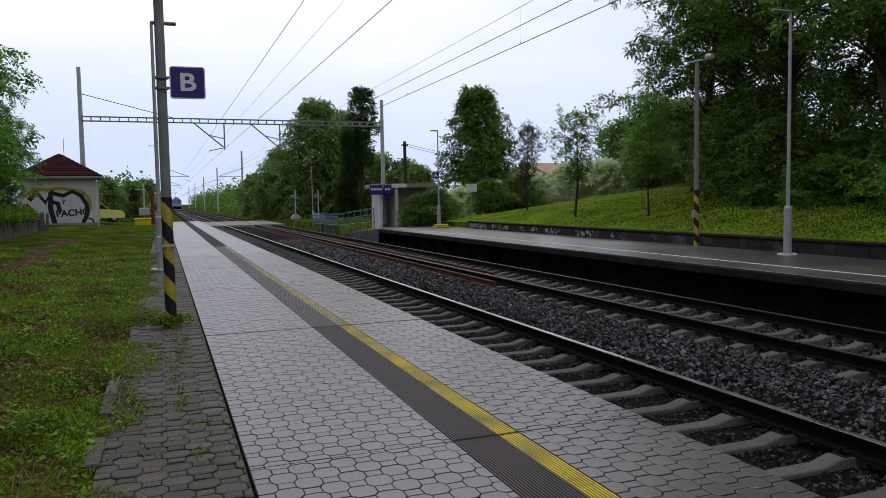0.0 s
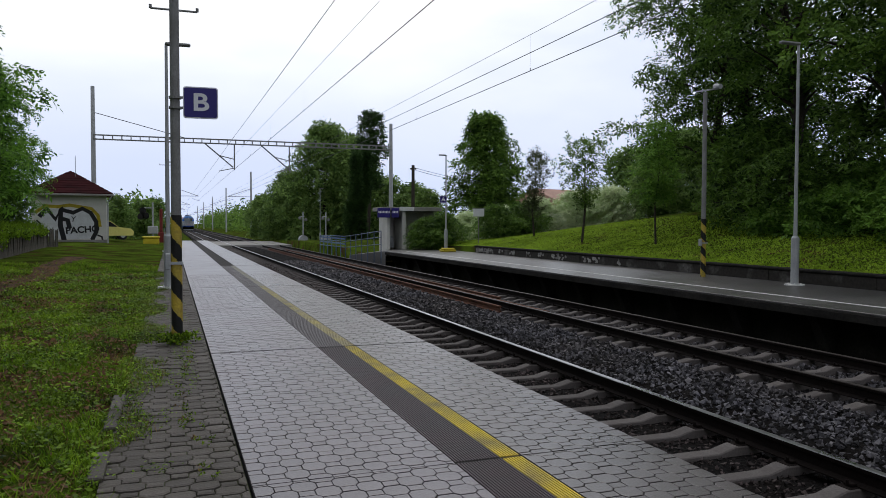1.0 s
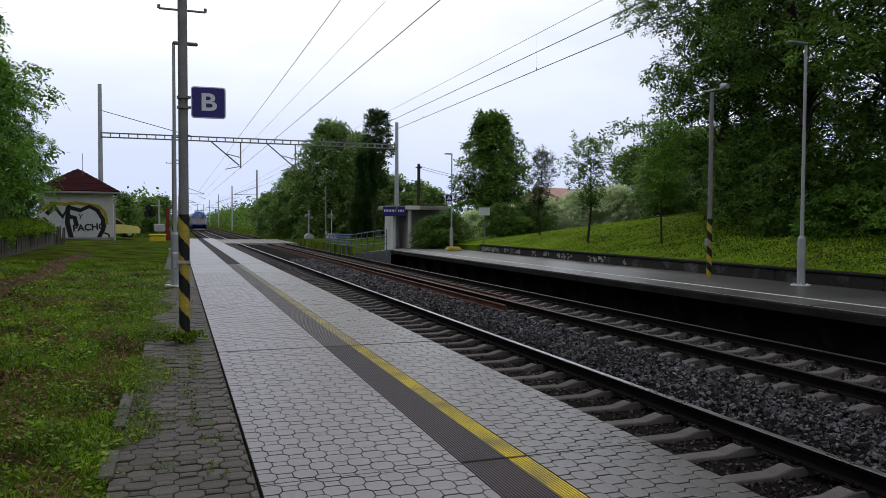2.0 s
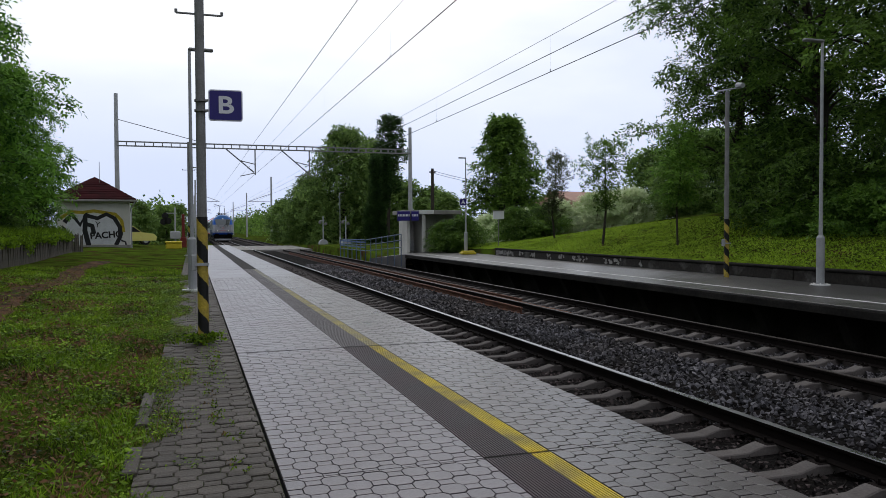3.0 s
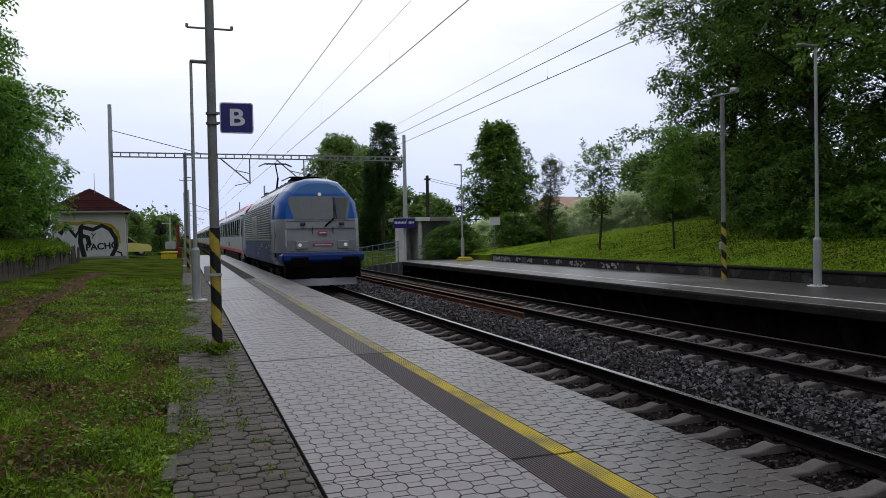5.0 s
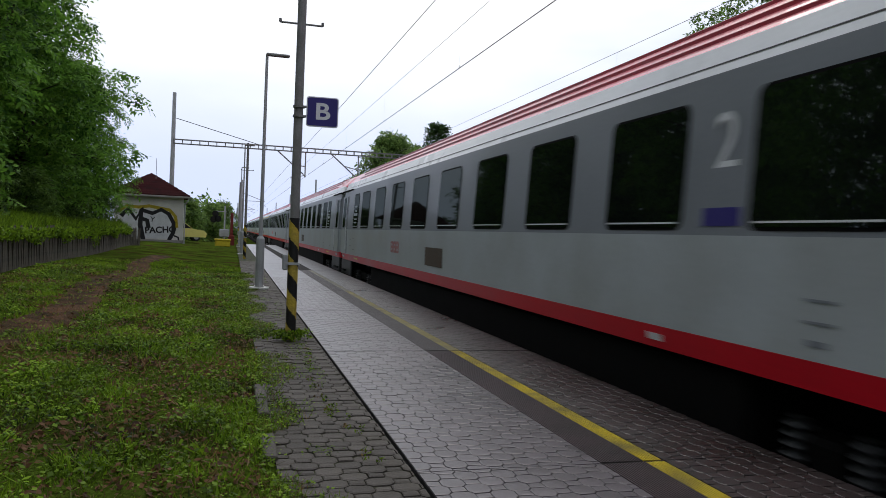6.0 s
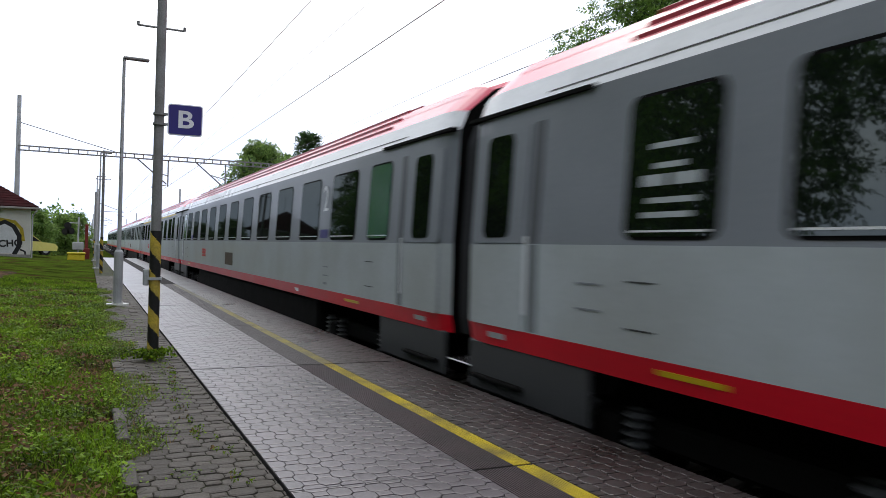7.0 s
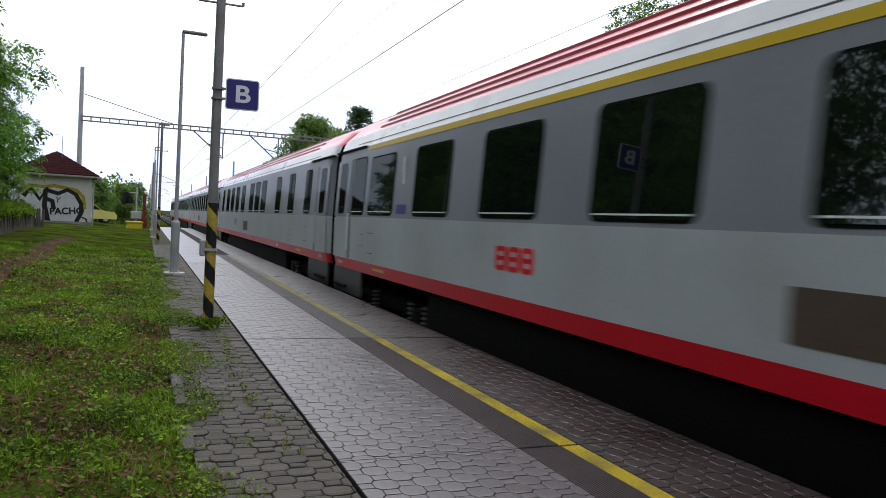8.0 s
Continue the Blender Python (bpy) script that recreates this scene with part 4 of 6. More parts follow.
def fence():
    e = empty("wooden_fence", pose(0, 0, 0), "old dark plank fence holding the overgrown bank", "fence")
    rng = random.Random(12)
    meshes = []
    for i in range(6):
        h = 0.86 + rng.uniform(-0.09, 0.07)
        w = 0.066 + rng.uniform(-0.008, 0.008)
        s = Shape()
        # a plank with a slanting worn top
        t = rng.uniform(-0.03, 0.03)
        s.panel([(-w, -0.15), (w, -0.15), (w, h - 0.02 + t), (w * 0.7, h + t), (-w * 0.7, h - t), (-w, h - 0.02 - t)], -0.014, 0.028)
        meshes.append(s.mesh("plank", M_WOODFENCE))
    y = 9.0
    while y < 40.5:
        x = fence_x(y) + 0.25 * step(38, 41, y)
        ob = part("plank", rng.choice(meshes), None, e)
        ob.matrix_basis = pose(x, y, ground_z(x + 0.15, y), rng.uniform(-3, 3), rng.uniform(-4, 2), rng.uniform(-3, 3))
        y += 0.148
    for h in (0.25, 0.68):
        s = Shape()
        for i in range(12):
            p, q = 9 + 2.6 * i, 9 + 2.6 * (i + 1)
            s.tube((fence_x(p) - 0.045, p, 0.15 + h), (fence_x(q) - 0.045, q, 0.15 + h), 0.03, seg=5)
        part("rail", s, M_WOODFENCE, e)


fence()


def crossing_signal(x, y, z, turn, dark):
    e = empty("crossing_signal", pose(x, y, z, 0, 0, turn), "level crossing warning light with %s round lamps on a pale post" % ("black" if dark else "grey"), "warning light", "crossing lights")
    m = M_BLACK if dark else M_GREYPOLE
    s = Shape()
    s.tube((0, 0, -0.2), (0, 0, 3.2), 0.06, seg=10)
    part("post", s, M_GALV, e)
    s = Shape()
    s.tube((-0.75 if dark else -0.35, 0, 2.75), (0.12, 0, 2.75), 0.035, seg=8)
    part("arm", s, M_GALV, e)
    for dx, dz in (((-0.72, 2.55), (-0.5, 2.15), (-0.85, 2.1)) if dark else ((-0.3, 2.6), (0.25, 2.45))):
        s = Shape()
        s.tube((dx, 0.02, dz), (dx, -0.05, dz), 0.25 if dark else 0.15, seg=16)
        lamp = part("lamp_shield", s, m, e)
        s = Shape()
        s.tube((dx, -0.05, dz), (dx, -0.24, dz), 0.13 if dark else 0.09, seg=12)
        part("lamp_hood", s, m, lamp)
    s = Shape()
    if dark:
        s.box(-0.38, 0.38, -0.2, 0.2, 0.75, 1.35, 0.05)
    else:
        s.box(-0.4, 0.4, -0.3, 0.3, 0.0, 0.5, 0.05)
    part("cabinet", s, M_GALV, e, "pale grey drive cabinet")
    s = Shape()
    if dark:
        s.box(-0.3, 0.3, -0.15, 0.15, 0.0, 0.3, 0.03)
    else:
        s.tube((0, -0.35, 0.55), (0, 0.35, 0.55), 0.42, seg=16)
    part("foot" if dark else "drive_cover", s, M_GALV, e)
    return e


crossing_signal(-1.3, 62, -0.25, 0, True)
crossing_signal(11.9, 72, -0.75, 0, False)
crossing_signal(14.1, 72, -0.75, 0, False)
lamp_post(14.3, 76, -0.7, 5.6, 0.4)
s = Shape()
s.box(-0.12, 0.12, -0.12, 0.12, 0, 2.8, 0.03)
s.box(-0.25, 0.25, -0.2, 0.2, 0, 0.9, 0.03)
thing("barrier_drive", s, M_RED, "red level crossing barrier post", "barrier", m=pose(-0.75, 66, -0.3))
s = Shape()
s.box(-0.55, 0.55, -0.35, 0.35, 0, 0.45, 0.06)
s.box(-0.6, 0.6, -0.4, 0.4, 0.45, 0.58, 0.04)
thing("grit_bin", s, M_YELBOX, "yellow plastic grit bin on the grass", "bin", m=pose(-1.35, 58.5, -0.2))


def car():
    e = empty("car", pose(-4.6, 60, 0.12, 0, 0, -80), "small pale yellow car parked behind the house", "car")
    s = Shape()
    side = [(-1.9, 0.3), (1.9, 0.3), (1.95, 0.6), (1.75, 0.82), (0.95, 0.92), (0.35, 1.38), (-1.0, 1.42), (-1.75, 1.0), (-1.95, 0.7)]
    s.panel([(a, b) for a, b in side], -0.78, 1.56)
    part("body", s, M_CARY, e)
    s = Shape()
    s.panel([(0.85, 0.95), (0.35, 1.32), (-0.9, 1.36), (-1.4, 0.98)], -0.785, 1.57)
    part("window", s, M_BLACK, e)
    for y in (-1.2, 1.2):
        for x in (-0.75, 0.55):
            s = Shape()
            s.tube((x, y, 0.3), (x + 0.2, y, 0.3), 0.3, seg=16)
            w = part("wheel", s, M_BLACK, e)
            s = Shape()
            s.tube((x - 0.01, y, 0.3), (x + 0.21, y, 0.3), 0.17, seg=12)
            part("rim", s, M_GALV, w)


car()


# ---------- trees, shrubs, grass ----------
def unit(a):
    return a / (np.linalg.norm(a, axis=1)[:, None] + 1e-9)


def add_quads(s, a, b, c, e):
    q = np.stack([a, b, c, e], 1).reshape(-1, 3)
    base, n = len(s.v), len(a)
    s.v += [tuple(x) for x in q.tolist()]
    s.f += [(base + 4 * i, base + 4 * i + 1, base + 4 * i + 2, base + 4 * i + 3) for i in range(n)]
    s.k += [0] * n


def leaves(s, centre, rad, n, size, rng, squash=1.0):
    """A clump of n single leaves round a centre."""
    d = unit(rng.normal(size=(n, 3)))
    p = np.array(centre) + d * (rad * (0.35 + 0.65 * rng.random((n, 1)) ** 0.5)) * (1, 1, squash)
    u = unit(rng.normal(size=(n, 3)))
    w = unit(np.cross(u, rng.normal(size=(n, 3))))
    L = size * (0.6 + 0.8 * rng.random((n, 1)))
    add_quads(s, p - u * L * 0.5, p + w * L * 0.30, p + u * L * 0.5, p - w * L * 0.30)


def sprays(s, centre, rad, flat, n, twig, leaf, rng, pairs=6, droop=0.3):
    """A pad of foliage: n twigs over its upper shell, each with leaflets to both sides."""
    d = unit(rng.normal(size=(n, 3)))
    d[:, 2] = np.where(d[:, 2] < -0.3, -d[:, 2], d[:, 2])
    p = np.array(centre) + d * (rad, rad, rad * flat) * (0.45 + 0.55 * rng.random((n, 1)) ** 0.6)
    t = unit(d * (1, 1, 0.35) + rng.normal(size=(n, 3)) * 0.35 + (0, 0, -droop))
    up = rng.normal(size=(n, 3)) * 0.45 + (0, 0, 1)
    b = unit(np.cross(t, up))
    nrm = unit(np.cross(b, t))
    L = twig * (0.7 + 0.6 * rng.random((n, 1)))
    for k in range(pairs):
        sg = 1 if k % 2 else -1
        root = p + t * L * ((k + 0.5) / pairs - 0.3)
        way = unit(b * sg * 0.85 + t * 0.55 + rng.normal(size=(n, 3)) * 0.22)
        side = unit(np.cross(way, nrm))
        l = leaf * (0.65 + 0.7 * rng.random((n, 1)))
        tip = root + way * l - (0, 0, 1) * l * 0.12
        mid = root + way * l * 0.48
        add_quads(s, root, mid + side * l * 0.21, tip, mid - side * l * 0.21)


PROFILES = {
    "round": ((0, 0.45), (0.2, 0.85), (0.5, 1.0), (0.8, 0.78), (1, 0.2)),
    "broad": ((0, 0.75), (0.25, 1.0), (0.6, 0.95), (0.85, 0.6), (1, 0.15)),
    "oval": ((0, 0.88), (0.25, 1.0), (0.5, 0.96), (0.7, 0.78), (0.87, 0.50), (1, 0.12)),
    "spire": ((0, 0.85), (0.15, 1.0), (0.6, 0.8), (0.9, 0.4), (1, 0.1)),
    "vase": ((0, 0.3), (0.4, 0.75), (0.75, 1.0), (1, 0.6)),
    "bush": ((0, 0.9), (0.4, 1.0), (0.75, 0.75), (1, 0.3)),
}


def tree_meshes(seed, h, rad, trunk, pads, pad, twigs, twig, leaf, m, shape="round", low=0.25, pairs=6, flat=0.55, core=0.45, droop=0.3):
    """Meshes of a trunk with bent limbs and of a crown made of foliage pads at the limbs' ends."""
    rng = np.random.default_rng(seed)
    wood, crown = Shape(), Shape()
    fs, rs = zip(*PROFILES[shape])
    bend = rng.normal(size=(4, 2)) * 0.025 * h
    bend[0] = 0
    hs = (-0.3, 0.3 * h, 0.58 * h, 0.86 * h)
    stem = [np.array((bend[i][0], bend[i][1], hs[i])) for i in range(4)]
    rr = (trunk, trunk * 0.78, trunk * 0.5, trunk * 0.14)

    def on_stem(z):
        return np.array([np.interp(z, hs, [q[i] for q in stem]) for i in range(3)])
    for i in range(3):
        wood.tube(stem[i], stem[i + 1], rr[i], rr[i + 1], seg=8, caps=False)
    lobes = rng.random(3) * 6.283
    for i in range(pads):
        f = (i + rng.random()) / pads
        z = h * (low + (1 - low) * f)
        a = i * 2.39996 + rng.normal() * 0.35
        r = rad * np.interp(f, fs, rs) * (1 + 0.16 * math.sin(2 * a + lobes[0]) + 0.12 * math.sin(3 * a + lobes[1] + 4 * f))
        q = r * (core + (1 - core) * rng.random() ** 0.45)
        size = pad * (0.65 + 0.7 * rng.random())
        q = max(q - size * 0.6, 0.0)
        o = on_stem(z)
        c = np.array((o[0] + q * math.cos(a), o[1] + q * math.sin(a), z - size * flat * 0.5))
        if i % 2 == 0:
            z0 = max(0.18 * h, z - 0.35 * q - 0.06 * h)
            b = on_stem(min(z0, 0.84 * h))
            mid = b + (c - b) * 0.5 + np.array((0, 0, 0.10 * q))
            tr = trunk * (0.34 - 0.22 * f)
            wood.tube(b, mid, tr, tr * 0.6, seg=5, caps=False)
            wood.tube(mid, c, tr * 0.6, tr * 0.15, seg=5, caps=False)
        sprays(crown, c, size, flat, max(4, int(twigs * (size / pad) ** 2)), twig, leaf, rng, pairs, droop)
    return wood.mesh("trunk", M_BARK, fix=False), crown.mesh("crown", m, fix=False)


def tree(meshes, x, y, scale, turn, label, name="tree", group="", zs=1.0, z=None):
    e = empty(name, pose(x, y, ground_z(x, y) if z is None else z, 0, 0, turn) @ Matrix.Diagonal((scale, scale, scale * zs, 1)), label, "tree" if "shrub" not in name else "shrub", group)
    part("trunk", meshes[0], None, e)
    part("crown", meshes[1], None, e)
    return e


ASH_A = tree_meshes(1, 13.5, 4.8, 0.24, 76, 1.10, 58, 0.42, 0.20, M_TREED, "round", 0.34, pairs=6, core=0.25)
ASH_B = tree_meshes(2, 14.0, 4.7, 0.26, 76, 1.10, 58, 0.42, 0.20, M_TREEC, "round", 0.32, pairs=6, core=0.25)
ASH_C = tree_meshes(15, 11.8, 4.0, 0.2, 84, 1.05, 60, 0.42, 0.20, M_TREED, "broad", 0.16, pairs=6, core=0.3)
BACK = tree_meshes(3, 11.5, 4.3, 0.26, 56, 1.7, 44, 0.8, 0.48, M_TREEC, "broad", 0.08, pairs=5)
ACACIA = tree_meshes(14, 9.0, 3.0, 0.18, 98, 1.0, 56, 0.42, 0.17, M_TREEA, "broad", 0.06, pairs=7, core=0.4, droop=0.55)
OVAL = tree_meshes(16, 11.0, 3.5, 0.3, 105, 1.2, 42, 0.6, 0.36, M_TREEC, "oval", 0.05, pairs=5, core=0.55)
WIDE = tree_meshes(10, 11.0, 4.4, 0.26, 100, 1.5, 40, 0.7, 0.42, M_TREEF, "broad", 0.04, pairs=5, core=0.5)
FARTREE = tree_meshes(4, 6.0, 2.6, 0.12, 44, 1.05, 28, 0.6, 0.38, M_TREEF, "broad", 0.06, pairs=5, core=0.5)
FRESH = tree_meshes(5, 4.3, 0.95, 0.04, 34, 0.42, 22, 0.24, 0.13, M_TREEL, "round", 0.36, pairs=6)
YOUNG = tree_meshes(17, 4.2, 1.15, 0.055, 30, 0.36, 20, 0.26, 0.13, M_TREEC, "vase", 0.34, pairs=6, droop=-0.4, flat=1.1)
PLUM = tree_meshes(18, 4.2, 0.95, 0.055, 30, 0.34, 22, 0.3, 0.11, M_TREEP, "vase", 0.30, pairs=7, droop=-0.7, flat=1.3)
COLUMN = tree_meshes(6, 8.6, 0.62, 0.15, 90, 0.42, 30, 0.4, 0.20, M_CONIFER, "spire", 0.02, pairs=5, droop=-0.6, flat=1.4)
PINE = tree_meshes(13, 12.6, 1.75, 0.2, 42, 0.8, 30, 0.6, 0.34, M_CONIFER, "round", 0.42, pairs=6, droop=-0.2)
BUSH = tree_meshes(7, 1.7, 1.3, 0.04, 44, 0.48, 42, 0.26, 0.12, M_TREEC, "bush", 0.05, pairs=5)
PALE = tree_meshes(8, 2.3, 1.7, 0.04, 44, 0.58, 38, 0.34, 0.15, M_BUSHW, "bush", 0.05, pairs=6)
THICKET = tree_meshes(9, 3.2, 2.1, 0.06, 56, 0.75, 28, 0.34, 0.19, M_TREED, "bush", 0.02, pairs=5, core=0.5)
IVY = tree_meshes(19, 1.3, 1.7, 0.03, 46, 0.55, 30, 0.26, 0.14, M_IVY, "bush", 0.02, pairs=5, core=0.2)

L1 = "tall deciduous tree with dark green feathery leaves on the bank"
for x, y, sc, t, ms in ((24.2, 28.0, 1.0, 10, ASH_B), (22.0, 26.3, 1.0, 250, ASH_C), (20.6, 21.0, 0.98, 80, ASH_A), (19.6, 15.4, 1.0, 200, ASH_B), (23.6, 17.4, 1.0, 150, ASH_B),
                        (21.0, 10.0, 1.0, 30, BACK), (18.6, 4.0, 1.1, 130, BACK)):
    tree(ms, x, y, sc, t, L1, group="wood on the bank")
for x, y, sc, t in ((20.0, 21.8, 1.15, 0), (18.4, 18.8, 0.8, 70), (22.2, 24.2, 1.2, 20), (25.5, 28.5, 1.25, 120), (21.8, 18.0, 1.3, 10), (20.6, 13.5, 1.2, 60), (27, 25, 1.4, 60), (29.5, 33, 1.3, 100)):
    tree(THICKET, x, y, sc, t, "dense dark green undergrowth shrub on the bank", "shrub", "undergrowth on the bank")
for x, y, sc, t in ((18.3, 16.6, 1.0, 0), (17.6, 13.4, 1.0, 70), (19.6, 15.0, 1.3, 130), (17.2, 10.4, 1.0, 200), (19.2, 11.6, 1.35, 40), (18.0, 19.0, 0.7, 300), (20.6, 17.6, 1.3, 20)):
    tree(IVY, x, y, sc, t, "low mound of light green ivy on the bank", "shrub", "ivy on the bank")
tree(FRESH, 15.8, 22.1, 1.0, 0, "slender young tree with fresh light green leaves on the lawn", group="lawn trees")
tree(YOUNG, 15.5, 26.6, 1.0, 100, "sparse young tree with upright branches on the lawn", group="lawn trees")
tree(PLUM, 17.2, 34.0, 1.0, 220, "young plum tree with dark leaves on the lawn", group="lawn trees")
for x, y, sc, t in ((24.0, 33.5, 0.55, 50), (26.3, 36.0, 0.72, 0), (30.0, 39.0, 0.95, 100), (27.8, 41.5, 0.85, 210), (33.0, 41.0, 1.05, 10)):
    tree(FARTREE, x, y, sc, t, "bushy green tree at the edge of the lawn", group="light trees")
for x, y, sc, t in ((19.5, 42.5, 0.8, 0), (21.3, 41.6, 0.95, 60), (23.3, 40.5, 1.0, 130), (18.2, 45.5, 0.8, 200), (25.0, 39.0, 1.0, 20), (25.8, 42.5, 1.15, 90)):
    tree(PALE, x, y, sc, t, "pale variegated shrub on the lawn", "shrub", "pale shrubs")
for x, y, sc, t in ((12.9, 38.2, 0.95, 0), (14.0, 38.4, 1.0, 90), (17.6, 39.5, 1.1, 30), (19.6, 40.0, 1.1, 80)):
    tree(BUSH, x, y, sc, t, "rounded green bush beside the platform", "shrub", "bushes", z=RZ if x < 14 else None)
for x, y, sc, t, ms, zs in ((12.9, 88, 0.72, 0, WIDE, 1.0), (16.3, 83, 1.0, 40, WIDE, 1.16), (20.2, 86, 1.0, 100, WIDE, 1.08), (25.9, 61, 1.0, 10, OVAL, 1.0), (28.0, 64, 0.62, 80, OVAL, 1.0)):
    tree(ms, x, y, sc, t, "large broad deciduous tree beyond the station", group="trees beyond the station", zs=zs)
for x, y, sc in ((16.3, 70, 0.95), (17.5, 70.5, 1.0)):
    tree(COLUMN, x, y, sc, x * 40, "narrow dark columnar conifer beyond the station", group="conifers")
tree(PINE, 18.5, 73, 1.0, 30, "tall dark pine with a ragged top", group="conifers")
for x, y, sc, t in ((11.3, 100, 0.9, 0), (15, 96, 1.1, 70), (22.5, 80, 1.15, 20), (25, 78, 1.0, 50), (13, 118, 0.9, 10), (16, 140, 1.2, 80), (22.5, 66, 0.75, 50), (20.5, 68, 0.7, 200), (-3.2, 100, 0.8, 30), (-6, 96, 0.85, 130), (-2.2, 130, 1.0, 10), (-9, 92, 1.0, 210)):
    tree(FARTREE, x, y, sc, t, "bushy green tree in the distance", group="distant trees")
L2 = "leafy green acacia hanging over the wooden fence"
for x, y, sc, t, ms in ((-8.3, 21.5, 1.1, 0, ACACIA), (-8.2, 30.0, 1.12, 60, ACACIA), (-7.7, 38.0, 0.80, 170, ACACIA), (-8.6, 14.0, 1.1, 200, ACACIA), (-11, 34, 0.8, 150, BACK), (-12, 1, 1.0, 240, BACK), (-12.5, -8, 1.0, 30, BACK), (-14, 58, 0.9, 10, BACK), (-12.5, 41, 0.7, 100, BACK), (-12.5, 27, 1.0, 20, BACK), (-10.5, 6.5, 1.0, 20, BACK)):
    tree(ms, x, y, sc, t, L2 if ms is ACACIA else "leafy green tree on the bank behind the fence", group="trees behind the fence")
for x, y, sc, t in ((-7.0, 20.5, 0.55, 0), (-6.9, 26.5, 0.5, 40), (-7.0, 16.0, 0.5, 80), (-6.8, 32.0, 0.45, 120), (-6.9, 38.0, 0.6, 20)):
    tree(THICKET, x, y, sc, t, "dense green hedge on the bank behind the fence", "shrub", "hedge behind the fence")


def far_wood():
    rng = np.random.default_rng(11)
    s = Shape()
    for i in range(760):
        if i % 4 == 1:
            x, y = 15 + 80 * rng.random(), 95 + 330 * rng.random()
            x += (y - 95) * 0.05
        elif i % 4 == 3:
            y = 105 + 330 * rng.random()
            x = 15.5 + 7 * rng.random()
        elif i % 4 == 2:
            y = 125 + 330 * rng.random()
            x = -4.5 - 7 * rng.random()
        else:
            x, y = -10 - 80 * rng.random(), 120 + 330 * rng.random()
        leaves(s, (x, y, 1.0 + 3.5 * rng.random()), 2.6 + 1.6 * rng.random(), 70, 0.6, rng)
    thing("far_wood", s, M_TREEC, "distant belt of green woodland along the line", "woodland", kind="stuff", fix=False)


far_wood()
s = Shape()
s.box(-3.6, 3.6, -4, 4, 0, 4.0)
s2 = Shape()
s2.panel([(-5, 4.0), (5, 4.0), (0, 6.0)], -4.0, 8)
far_house = empty("far_house", pose(43.5, 80, -0.5, 0, 0, 20), "distant house with an orange clay roof", "house")
part("wall", s, M_PLASTER, far_house)
part("roof", s2, M_ORANGE, far_house)


def streak(y):
    """Line of a worn furrow in the meadow."""
    return -2.75 - 0.024 * (y - 8) + 0.12 * math.sin(y * 0.7)


def bare_earth():
    s = Shape()
    rng = random.Random(31)
    n = 0
    for j in range(86):
        y = 8 + 0.25 * j
        w0, w1 = 0.28 + 0.24 * rng.random(), 0.26 + 0.24 * rng.random()
        x = streak(y)
        for q, dz in ((-w0, -0.02), (-w0 * 0.5, 0.025), (0.0, 0.012), (w1 * 0.5, 0.03), (w1, -0.02)):
            s.v.append((x + q, y, ground_z(x + q, y) + dz + rng.uniform(0, 0.01)))
    for j in range(85):
        for i in range(4):
            a = j * 5 + i
            s.f.append((a, a + 1, a + 6, a + 5))
    s.k = [0] * len(s.f)
    thing("bare_earth", s, M_EARTH, "furrow of bare brown earth across the meadow", "ground", kind="structure", fix=False, smooth=True)


bare_earth()


